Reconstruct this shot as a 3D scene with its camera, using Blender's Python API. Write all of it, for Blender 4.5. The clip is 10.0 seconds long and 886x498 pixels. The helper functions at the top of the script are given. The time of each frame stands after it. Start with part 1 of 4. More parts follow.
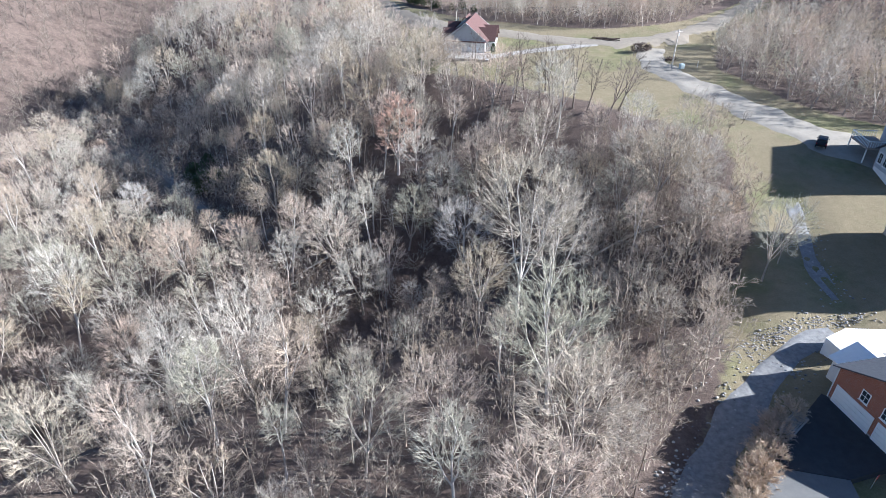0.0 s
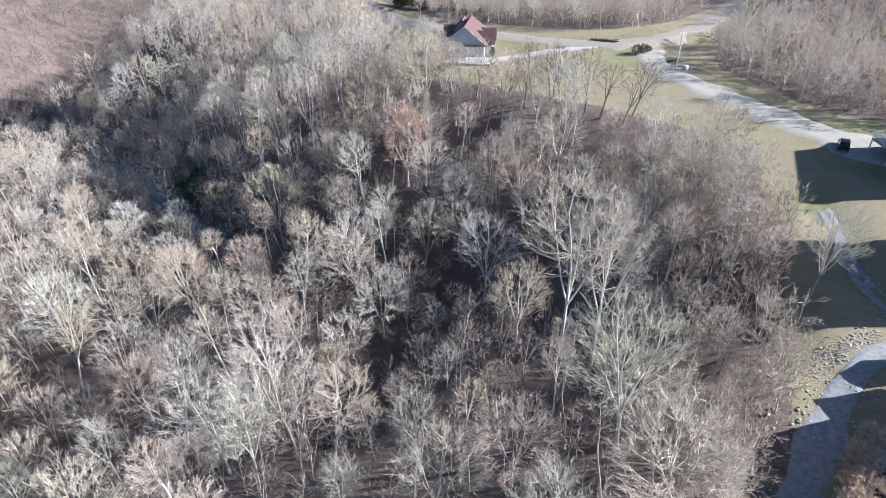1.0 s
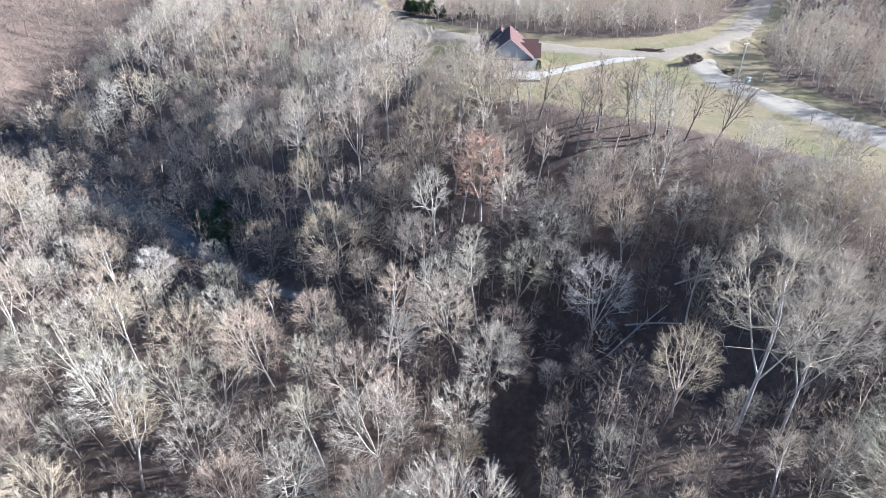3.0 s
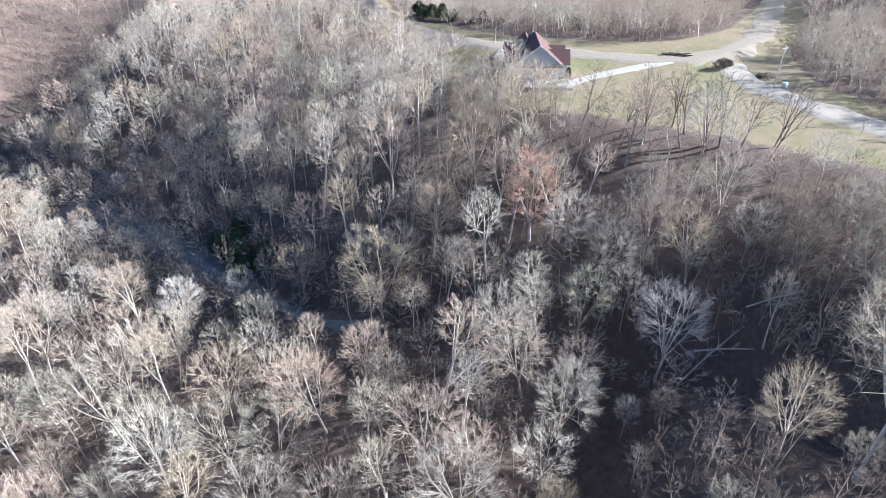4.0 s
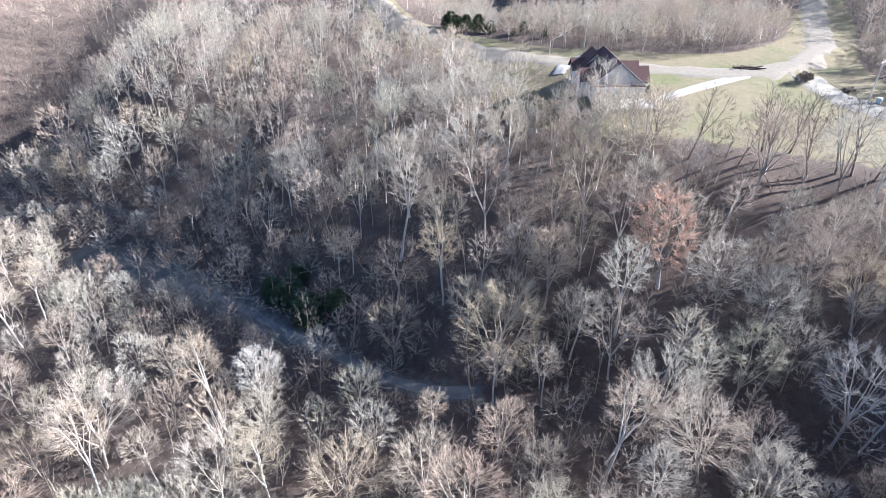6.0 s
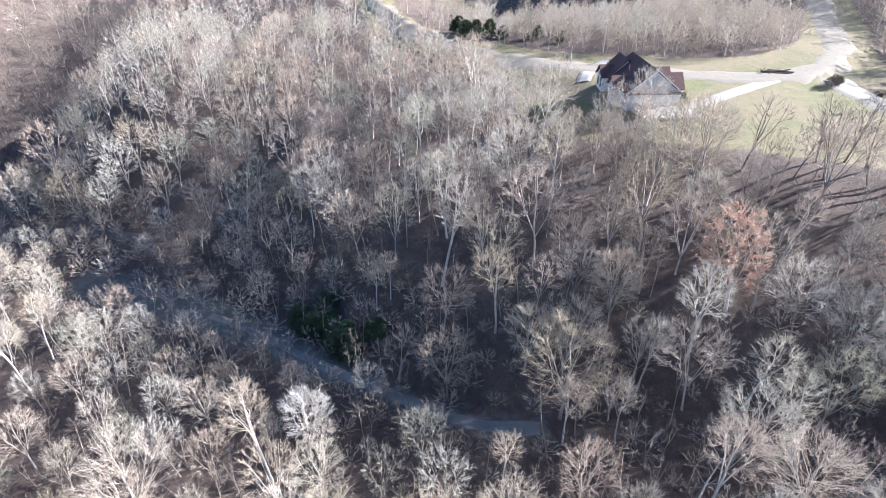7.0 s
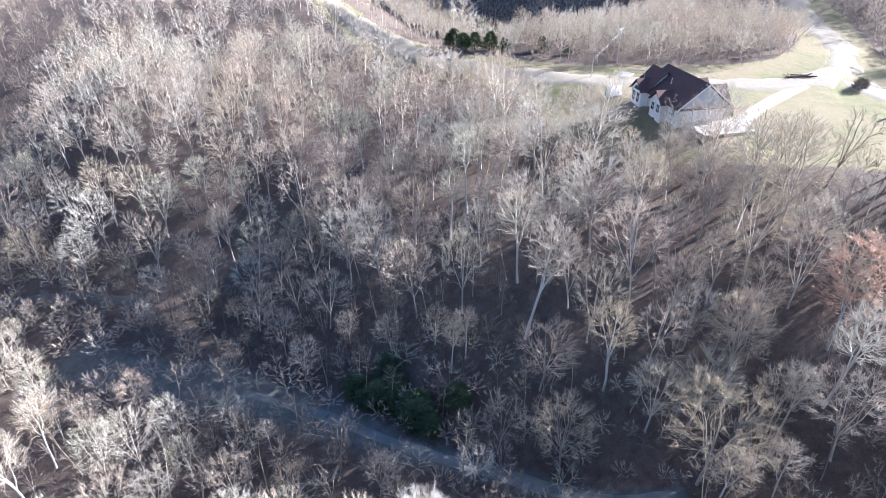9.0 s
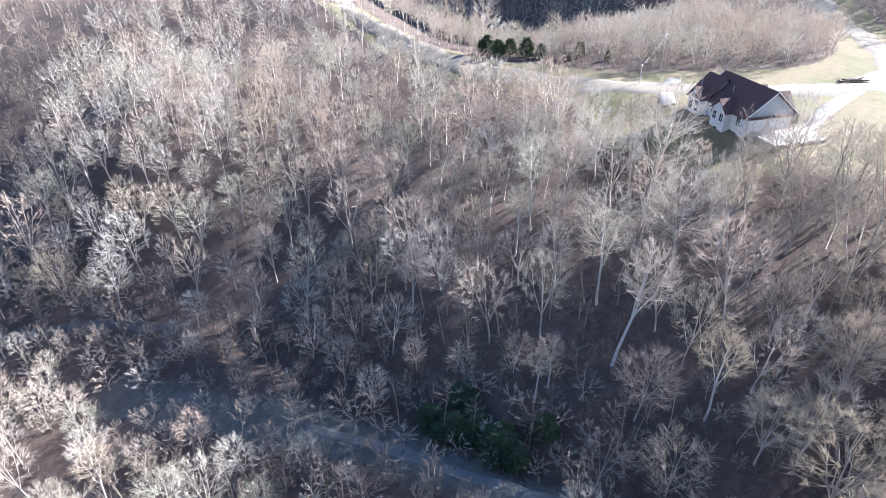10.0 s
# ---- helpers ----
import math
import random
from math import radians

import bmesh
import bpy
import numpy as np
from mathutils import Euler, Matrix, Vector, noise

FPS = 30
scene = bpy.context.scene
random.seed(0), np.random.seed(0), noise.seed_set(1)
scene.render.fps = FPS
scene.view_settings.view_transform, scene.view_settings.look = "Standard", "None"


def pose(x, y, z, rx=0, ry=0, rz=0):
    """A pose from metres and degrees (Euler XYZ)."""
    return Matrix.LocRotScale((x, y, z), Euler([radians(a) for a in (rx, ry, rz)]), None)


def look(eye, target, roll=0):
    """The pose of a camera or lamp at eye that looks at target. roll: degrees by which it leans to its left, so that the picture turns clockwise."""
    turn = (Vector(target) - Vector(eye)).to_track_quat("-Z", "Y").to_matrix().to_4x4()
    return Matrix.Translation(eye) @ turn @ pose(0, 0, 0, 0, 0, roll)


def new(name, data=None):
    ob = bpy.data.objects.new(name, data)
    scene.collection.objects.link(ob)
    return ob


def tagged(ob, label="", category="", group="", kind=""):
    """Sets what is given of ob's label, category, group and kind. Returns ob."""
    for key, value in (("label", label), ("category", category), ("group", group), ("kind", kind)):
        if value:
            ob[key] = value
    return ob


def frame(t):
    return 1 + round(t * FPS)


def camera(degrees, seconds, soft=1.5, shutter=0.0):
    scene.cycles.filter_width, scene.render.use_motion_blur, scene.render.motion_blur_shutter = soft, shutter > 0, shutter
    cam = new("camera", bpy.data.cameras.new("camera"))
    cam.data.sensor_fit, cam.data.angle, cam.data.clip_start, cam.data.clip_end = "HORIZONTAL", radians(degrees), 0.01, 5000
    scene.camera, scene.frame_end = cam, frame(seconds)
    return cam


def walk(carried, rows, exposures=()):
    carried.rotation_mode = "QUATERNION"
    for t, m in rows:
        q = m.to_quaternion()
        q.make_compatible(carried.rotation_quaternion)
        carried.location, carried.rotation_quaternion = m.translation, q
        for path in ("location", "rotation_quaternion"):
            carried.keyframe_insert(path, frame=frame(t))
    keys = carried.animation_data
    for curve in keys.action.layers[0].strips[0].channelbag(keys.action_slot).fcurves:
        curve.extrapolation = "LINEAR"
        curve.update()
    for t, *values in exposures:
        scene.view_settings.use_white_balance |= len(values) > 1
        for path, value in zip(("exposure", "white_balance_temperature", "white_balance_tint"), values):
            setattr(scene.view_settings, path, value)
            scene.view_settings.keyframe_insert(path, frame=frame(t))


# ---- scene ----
cam = camera(73.2, 10.0, soft=0.85)
PATH = [
    (0.0, (0.95, 2.07, 73.60), (0.84, 48.47, 45.21), 0.3),
    (0.5, (-3.52, 4.69, 73.93), (-2.27, 51.01, 45.42), 0.2),
    (1.0, (-8.27, 8.01, 74.08), (-5.79, 54.25, 45.55), 0.2),
    (1.5, (-13.48, 11.98, 74.36), (-9.86, 58.11, 45.75), 0.1),
    (2.0, (-19.11, 16.12, 74.60), (-14.62, 62.14, 45.95), 0.2),
    (2.5, (-24.90, 20.62, 74.75), (-19.71, 66.56, 46.05), 0.3),
    (4.0, (-42.51, 35.41, 75.62), (-34.57, 80.81, 46.68), 0.2),
    (4.5, (-48.21, 40.70, 75.51), (-39.43, 85.94, 46.59), 0.2),
    (5.0, (-53.69, 46.10, 75.47), (-43.93, 91.17, 46.61), 0.2),
    (5.5, (-59.26, 51.60, 75.51), (-48.76, 96.53, 46.68), 0.3),
    (7.0, (-75.45, 68.41, 75.97), (-62.12, 112.50, 47.06), 0.1),
    (7.5, (-80.27, 73.88, 75.93), (-65.04, 117.42, 47.10), 0.1),
    (8.0, (-84.80, 79.82, 76.00), (-67.93, 122.74, 47.16), 0.0),
    (8.5, (-89.42, 85.95, 76.30), (-71.09, 128.26, 47.44), -0.1),
    (9.0, (-94.30, 92.22, 76.46), (-74.85, 134.03, 47.63), -0.2),
    (9.5, (-99.50, 98.48, 76.73), (-79.42, 140.01, 47.90), -0.4),
    (10.0, (-105.22, 105.02, 76.79), (-84.52, 146.28, 48.01), -0.5),
]
walk(cam, [(t, look(eye, target, roll)) for t, eye, target, roll in PATH], [(0, 1.80, 4690, 9), (2.5, 1.95, 4690, 9), (5.5, 2.18, 4730, 10), (10, 2.5, 4750, 11.5)])

# ---- light ----
SUN_DIR = Vector((0.89, -0.03, 0.45)).normalized()
world = bpy.data.worlds.new("sky")
scene.world = world
world.use_nodes = True
wn = world.node_tree
sky = wn.nodes.new("ShaderNodeTexSky")
sky.sky_type = 'NISHITA'
sky.sun_disc = False
sky.sun_elevation = math.asin(SUN_DIR.z)
sky.sun_rotation = math.atan2(SUN_DIR.x, SUN_DIR.y)
sky.altitude = 300
wn.nodes["Background"].inputs["Strength"].default_value = 0.036
wn.links.new(sky.outputs[0], wn.nodes["Background"].inputs[0])
sun_data = bpy.data.lights.new("sun", 'SUN')
sun_data.energy = 5.0
sun_data.angle = radians(0.6)
sun_data.color = (1.0, 0.825, 0.62)
sun = new("sun", sun_data)
sun.matrix_world = look((0, 0, 0), tuple(-SUN_DIR))


# ---- materials ----
def material(name, rough=0.9, metallic=0.0):
    m = bpy.data.materials.new(name)
    m.use_nodes = True
    n = m.node_tree.nodes
    b = n["Principled BSDF"]
    b.inputs["Roughness"].default_value = rough
    b.inputs["Metallic"].default_value = metallic
    b.inputs["Specular IOR Level"].default_value = 0.25
    return m, m.node_tree, b


def noise_tex(tree, scale, detail=4, rough=0.6, coords=None):
    t = tree.nodes.new("ShaderNodeTexNoise")
    t.inputs["Scale"].default_value = scale
    t.inputs["Detail"].default_value = detail
    t.inputs["Roughness"].default_value = rough
    if coords:
        tree.links.new(coords, t.inputs["Vector"])
    return t.outputs["Fac"]


def ramp(tree, fac, stops):
    r = tree.nodes.new("ShaderNodeValToRGB")
    e = r.color_ramp.elements
    while len(e) < len(stops):
        e.new(0.5)
    for el, (p, c) in zip(e, stops):
        el.position = p
        el.color = (*c, 1)
    tree.links.new(fac, r.inputs[0])
    return r.outputs[0]


def mix(tree, fac, a, b, mode='MIX'):
    m = tree.nodes.new("ShaderNodeMix")
    m.data_type = 'RGBA'
    m.blend_type = mode
    for sock, v in ((m.inputs[0], fac), (m.inputs[6], a), (m.inputs[7], b)):
        if isinstance(v, (int, float)):
            sock.default_value = v
        elif isinstance(v, tuple):
            sock.default_value = (*v, 1)
        else:
            tree.links.new(v, sock)
    return m.outputs[2]


def bump(tree, bsdf, height, strength=0.4, distance=0.05):
    b = tree.nodes.new("ShaderNodeBump")
    b.inputs["Strength"].default_value = strength
    b.inputs["Distance"].default_value = distance
    tree.links.new(height, b.inputs["Height"])
    tree.links.new(b.outputs[0], bsdf.inputs["Normal"])


def world_coords(tree):
    return tree.nodes.new("ShaderNodeNewGeometry").outputs["Position"]


def simple(name, dark, light, scale=3.0, rough=0.85, metallic=0.0, bump_scale=0.0, bump_dist=0.01):
    """Two colours mixed by coarse and fine noise in world space."""
    m, tree, b = material(name, rough, metallic)
    pos = world_coords(tree)
    big = ramp(tree, noise_tex(tree, scale, 5, 0.65, pos), [(0.3, dark), (0.7, light)])
    fine = noise_tex(tree, scale * 12, 3, 0.7, pos)
    col = mix(tree, 0.35, big, ramp(tree, fine, [(0.25, dark), (0.75, light)]))
    tree.links.new(col, b.inputs["Base Color"])
    if bump_scale:
        bump(tree, b, noise_tex(tree, bump_scale, 4, 0.7, pos), 0.6, bump_dist)
    return m


def ground_material():
    """Leaf litter, with turf and dry meadow grass where the attributes of those names say so."""
    m, tree, b = material("ground_cover", 0.95)
    pos = world_coords(tree)
    big = noise_tex(tree, 0.07, 4, 0.6, pos)
    mid = noise_tex(tree, 0.6, 5, 0.7, pos)
    fine = noise_tex(tree, 5.0, 4, 0.75, pos)
    litter = ramp(tree, mid, [(0.3, (0.056, 0.043, 0.036)), (0.5, (0.120, 0.090, 0.073)), (0.72, (0.210, 0.160, 0.132))])
    litter = mix(tree, 0.45, litter, ramp(tree, fine, [(0.3, (0.039, 0.031, 0.027)), (0.7, (0.224, 0.168, 0.137))]))
    turf_a = ramp(tree, mid, [(0.3, (0.088, 0.111, 0.040)), (0.55, (0.163, 0.163, 0.072)), (0.75, (0.249, 0.209, 0.116))])
    straw = ramp(tree, mid, [(0.3, (0.189, 0.154, 0.093)), (0.7, (0.260, 0.213, 0.139))])
    turf = mix(tree, ramp(tree, big, [(0.35, (0, 0, 0)), (0.52, (1, 1, 1))]), turf_a, straw)
    turf = mix(tree, 0.3, turf, ramp(tree, fine, [(0.3, (0.106, 0.106, 0.048)), (0.7, (0.323, 0.268, 0.158))]))
    at = tree.nodes.new("ShaderNodeAttribute")
    at.attribute_name = "turf"
    w = tree.nodes.new("ShaderNodeMath")
    w.operation = 'MULTIPLY_ADD'
    tree.links.new(mid, w.inputs[0])
    w.inputs[1].default_value = 0.7
    w.inputs[2].default_value = -0.35
    s = tree.nodes.new("ShaderNodeMath")
    s.operation = 'ADD'
    tree.links.new(at.outputs["Fac"], s.inputs[0])
    tree.links.new(w.outputs[0], s.inputs[1])
    fac = ramp(tree, s.outputs[0], [(0.42, (0, 0, 0)), (0.58, (1, 1, 1))])
    dry = mix(tree, 0.4, ramp(tree, mid, [(0.3, (0.11, 0.105, 0.09)), (0.7, (0.24, 0.225, 0.20))]), ramp(tree, fine, [(0.3, (0.075, 0.07, 0.06)), (0.7, (0.26, 0.245, 0.215))]))
    md = tree.nodes.new("ShaderNodeAttribute")
    md.attribute_name = "meadow"
    ms = tree.nodes.new("ShaderNodeMath")
    ms.operation = 'ADD'
    tree.links.new(md.outputs["Fac"], ms.inputs[0])
    tree.links.new(w.outputs[0], ms.inputs[1])
    grassy = ramp(tree, ms.outputs[0], [(0.3, (0, 0, 0)), (0.8, (1, 1, 1))])
    tree.links.new(mix(tree, fac, mix(tree, grassy, litter, dry), turf), b.inputs["Base Color"])
    bump(tree, b, fine, 0.8, 0.15)
    return m


def bark_material(name, stops, thin=0.0):
    """Bark and twigs; each tree takes its tone from its own 'tone' value or from its object."""
    m, tree, b = material(name, 0.9)
    at = tree.nodes.new("ShaderNodeAttribute")
    at.attribute_name = "tone"
    info = tree.nodes.new("ShaderNodeObjectInfo")
    s = tree.nodes.new("ShaderNodeMath")
    s.operation = 'ADD'
    tree.links.new(at.outputs["Fac"], s.inputs[0])
    tree.links.new(info.outputs["Random"], s.inputs[1])
    fr = tree.nodes.new("ShaderNodeMath")
    fr.operation = 'FRACT'
    tree.links.new(s.outputs[0], fr.inputs[0])
    col = ramp(tree, fr.outputs[0], stops)
    n = noise_tex(tree, 1.3, 4, 0.7, world_coords(tree))
    col = mix(tree, 0.55, col, ramp(tree, n, [(0.3, (0.45, 0.43, 0.42)), (0.7, (1.15, 1.1, 1.05))]), 'MULTIPLY')
    tree.links.new(col, b.inputs["Base Color"])
    if thin:
        # fine twigs and dry leaves let light round and through them
        tl = tree.nodes.new("ShaderNodeBsdfTranslucent")
        tree.links.new(col, tl.inputs["Color"])
        ms = tree.nodes.new("ShaderNodeMixShader")
        ms.inputs[0].default_value = thin
        tree.links.new(b.outputs[0], ms.inputs[1])
        tree.links.new(tl.outputs[0], ms.inputs[2])
        tree.links.new(ms.outputs[0], tree.nodes["Material Output"].inputs["Surface"])
    return m


MAT_GROUND = ground_material()
MAT_TWIG = bark_material("twigs", [(0.0, (0.540, 0.502, 0.439)), (0.17, (0.540, 0.432, 0.343)), (0.34, (0.623, 0.596, 0.523)), (0.5, (0.494, 0.420, 0.300)),
                                   (0.67, (0.611, 0.514, 0.428)), (0.84, (0.469, 0.455, 0.352)), (1.0, (0.540, 0.502, 0.439))], 0.14)
MAT_BARK = bark_material("bark", [(0.0, (0.506, 0.459, 0.410)), (0.3, (0.345, 0.302, 0.259)), (0.65, (0.598, 0.549, 0.497)), (1.0, (0.437, 0.386, 0.335))])
MAT_DARKBARK = bark_material("dark_bark", [(0.0, (0.16, 0.13, 0.11)), (1.0, (0.24, 0.20, 0.17))])
# own dark twigs; elsewhere its tone stands in for shade under crowns and in the valley
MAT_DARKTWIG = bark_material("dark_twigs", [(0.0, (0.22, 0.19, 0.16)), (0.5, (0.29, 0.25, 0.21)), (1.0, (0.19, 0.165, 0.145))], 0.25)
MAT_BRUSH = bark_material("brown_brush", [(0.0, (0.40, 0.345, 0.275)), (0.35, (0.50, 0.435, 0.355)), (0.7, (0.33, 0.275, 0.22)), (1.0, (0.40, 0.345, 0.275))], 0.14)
MAT_PALEBARK = bark_material("pale_bark", [(0.0, (0.52, 0.49, 0.45)), (1.0, (0.60, 0.575, 0.535))])
MAT_RUSTLEAF = bark_material("rust_leaves", [(0.0, (0.64, 0.47, 0.375)), (0.5, (0.68, 0.53, 0.43)), (1.0, (0.62, 0.44, 0.345))], 0.3)
MAT_CEDAR = bark_material("cedar_needles", [(0.0, (0.08, 0.115, 0.05)), (0.5, (0.125, 0.15, 0.072)), (1.0, (0.09, 0.125, 0.068))])
MAT_GRAVEL = simple("gravel_road", (0.25, 0.225, 0.185), (0.37, 0.335, 0.28), 0.8, 0.95, 0, 9.0, 0.02)
MAT_LANE = simple("tan_gravel_lane", (0.205, 0.178, 0.14), (0.30, 0.26, 0.205), 0.8, 0.95, 0, 9.0, 0.02)
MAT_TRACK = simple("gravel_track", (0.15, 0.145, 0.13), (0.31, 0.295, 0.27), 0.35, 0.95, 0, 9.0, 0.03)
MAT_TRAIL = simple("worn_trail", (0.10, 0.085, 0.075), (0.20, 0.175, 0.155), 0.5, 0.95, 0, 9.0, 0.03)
MAT_CONCRETE = simple("concrete", (0.31, 0.29, 0.26), (0.40, 0.375, 0.345), 0.9, 0.85)
MAT_ASPHALT = simple("asphalt", (0.035, 0.036, 0.038), (0.06, 0.06, 0.062), 1.2, 0.85, 0, 30, 0.004)
MAT_STONES = simple("creek_stone", (0.13, 0.13, 0.135), (0.32, 0.315, 0.305), 1.7, 0.9, 0, 6, 0.05)


# ---- terrain ----
# The plan below is drawn in plan units of K metres.
K = 1.36
VALLEY = np.array([(60, -60, 25), (21, 10, 20), (17.5, 34, 17.5), (15, 56, 12.5), (7, 73, 7.5), (-16, 84, 4), (-38, 94, 0.5),
                   (-55, 115, -1.5), (-74, 138, -4.5), (-98, 172, -10), (-135, 225, -16), (-230, 340, -20)], float)
EDGE = np.array([(90, -60, 25), (27, 16, 19.4), (27, 30, 18.8), (33, 48, 19.3), (37, 66, 19.8), (39, 84, 22.6), (26, 97, 22.6), (12, 108, 22.8),
                 (3, 118, 22.8), (2, 133, 23.2), (3, 150, 24), (-7, 175, 24), (-16, 200, 24.5), (-20, 240, 26), (-40, 340, 28)], float)
DRIVE = [(82, 70), (66, 75), (58.5, 78.5), (53.5, 87), (50, 97), (46.8, 106), (44, 115), (42, 124), (45, 135)]
ROAD = [(170, 290), (112, 214), (89, 183.5), (72, 162), (58, 145.5), (47, 138), (32, 137), (15, 147), (-4, 161), (-17, 186), (-22, 210), (-20, 262), (10, 330)]
TRACK = [(-31, 92.5), (-36, 94.5), (-45, 103.5), (-54, 113.5), (-60.5, 123), (-70, 133.5), (-83, 145.5), (-92, 154)]
TRAIL = [(-120, 185), (-110, 180.5), (-98, 175), (-86, 167), (-76, 163)]
RAVINE = [(15, 57), (9, 71), (-1, 76), (-6, 69), (-9.5, 62), (-14, 49)]
CREEK = [(37, 44.8), (34, 43.9), (29.4, 40.6), (25.8, 36.9), (22.6, 33.4), (19.4, 29.5), (16.5, 25), (12, 15)]
SWALE = [(44.5, 69), (43, 63), (41, 58), (40, 54), (40, 49)]
OPEN_LAND = np.array([(37, 62), (41, 84), (27, 99), (13, 110), (1, 119), (-8, 130), (-13, 147), (-8, 159), (-17, 176), (-26, 203), (-27, 262), (-13, 262),
                      (-15, 207), (-10, 184), (8, 163), (14, 160.5), (25.5, 153.5), (36, 149.5), (48, 150.5), (58, 157), (68, 166.5), (86, 184), (105, 208),
                      (116, 206), (95, 180), (79, 158), (64, 142), (57, 130), (53.5, 119), (59, 97), (66, 88), (100, 76), (100, 10), (60, -20), (30, 10), (17, 24), (19, 30), (26, 41), (28, 50), (33, 56)], float)


def along(line, x, y):
    """Distance to a polyline, the height at its nearest point and the side (above 0: to the left of its run)."""
    best = np.full(x.shape, 1e9)
    z = np.zeros(x.shape)
    side = np.zeros(x.shape)
    for a, b in zip(line[:-1], line[1:]):
        dx, dy = b[0] - a[0], b[1] - a[1]
        u = np.clip(((x - a[0]) * dx + (y - a[1]) * dy) / (dx * dx + dy * dy), 0, 1)
        d = np.hypot(x - a[0] - u * dx, y - a[1] - u * dy)
        near = d < best
        best = np.where(near, d, best)
        if len(a) > 2:
            z = np.where(near, a[2] + u * (b[2] - a[2]), z)
        side = np.where(near, dx * (y - a[1]) - dy * (x - a[0]), side)
    return best, z, side


def smooth(u):
    u = np.clip(u, 0, 1)
    return u * u * (3 - 2 * u)


def inside(poly, x, y):
    c = np.zeros(x.shape, bool)
    for (x0, y0), (x1, y1) in zip(poly, np.roll(poly, -1, 0)):
        c ^= ((y0 > y) != (y1 > y)) & (x < (x1 - x0) * (y - y0) / (y1 - y0 + 1e-9) + x0)
    return c


def height(x, y):
    x, y = np.asarray(x, float), np.asarray(y, float)
    dv, zv, sv = along(VALLEY, x, y)
    de, ze, se = along(EDGE, x, y)
    # a broad flat floor at the foot of the slope
    foot = np.minimum(dv, 4 * smooth((-8 - x) / 14) + 7 * smooth((-48 - x) / 12))
    u = (dv - foot) / (dv - foot + de + 1e-6)
    bank = 0.2 + 0.45 * smooth((155 - y) / 30) * smooth((-10 - x) / 18)
    flank = zv + (ze - zv) * (u + bank * u * (1 - u))
    plain = zv - 4.5 * smooth(dv / 45) * smooth((60 - x) / 60) - 0.6 * smooth(dv / 12)
    h = np.where(se < 0, ze + 0.03 * np.minimum(de, 45), np.where(sv < 0, flank, plain))
    # the far left hill and the hollow behind the ridge
    h = h + 42 * smooth((-122 - x) / 90) * smooth((y - 120) / 120)
    hollow = np.exp(-((x - 30 - 0.05 * (y - 200)) / 34) ** 2) * smooth((y - 176) / 70)
    h = h - 24 * hollow * (se < 0)
    h = h + 20 * np.exp(-((x - 96) / 30) ** 2) * smooth((y - 195) / 50)
    h = h + 15 * np.exp(-((x + 84) / 24) ** 2 - ((y - 214) / 36) ** 2)
    h = h + 14 * smooth((x - 75) / 60) * smooth((y - 90) / 80)
    rough = smooth(np.minimum(de, dv) / 6) * (se > 0)
    h = h + rough * (0.32 * np.sin(x * 0.31 + 1.7 * np.sin(y * 0.17)) + 0.3 * np.sin(y * 0.37 + 1.3 * np.sin(x * 0.21)))
    dc, _, _ = along(CREEK, x, y)
    ds, _, _ = along(SWALE, x, y)
    dr, _, _ = along(RAVINE, x, y)
    h = h - 3.8 * (1 - smooth(dr / 9))
    return h - 0.8 * (1 - smooth(dc / 4.5)) - 0.6 * (1 - smooth(ds / 3.5))


def H(x, y):
    return float(height(np.array([x]), np.array([y]))[0])


def spot(x, y, turn=0, size=1.0, z=None):
    """The pose, in metres, of a thing that stands at a place of the plan."""
    return pose(K * x, K * y, K * (H(x, y) if z is None else z), 0, 0, turn) @ Matrix.Scale(size, 4)


def axis(lo, hi, step, far):
    core = list(np.arange(lo, hi + 0.01, step))
    out, s = [], step
    p = hi
    while p < far:
        s *= 1.35
        p += s
        out.append(p)
    left, s, p = [], step, lo
    while p > -far:
        s *= 1.35
        p -= s
        left.append(p)
    return np.array(left[::-1] + core + out)


def mesh_from(name, verts, faces, mats, attrs=None, smooth_shade=False, mat_index=None):
    """A mesh from an array of corners and an array of triangles or quads."""
    me = bpy.data.meshes.new(name)
    verts, faces = np.asarray(verts, np.float32), np.asarray(faces, np.int32)
    k = faces.shape[1]
    me.vertices.add(len(verts))
    me.vertices.foreach_set("co", verts.ravel())
    me.loops.add(faces.size)
    me.loops.foreach_set("vertex_index", faces.ravel())
    me.polygons.add(len(faces))
    me.polygons.foreach_set("loop_start", np.arange(0, faces.size, k, dtype=np.int32))
    if mat_index is not None:
        me.polygons.foreach_set("material_index", np.asarray(mat_index, np.int32))
    if smooth_shade:
        me.polygons.foreach_set("use_smooth", np.ones(len(faces), bool))
    for m in mats:
        me.materials.append(m)
    for key, values in (attrs or {}).items():
        a = me.attributes.new(key, 'FLOAT', 'POINT')
        a.data.foreach_set("value", np.asarray(values, np.float32))
    me.update(calc_edges=True)
    return me


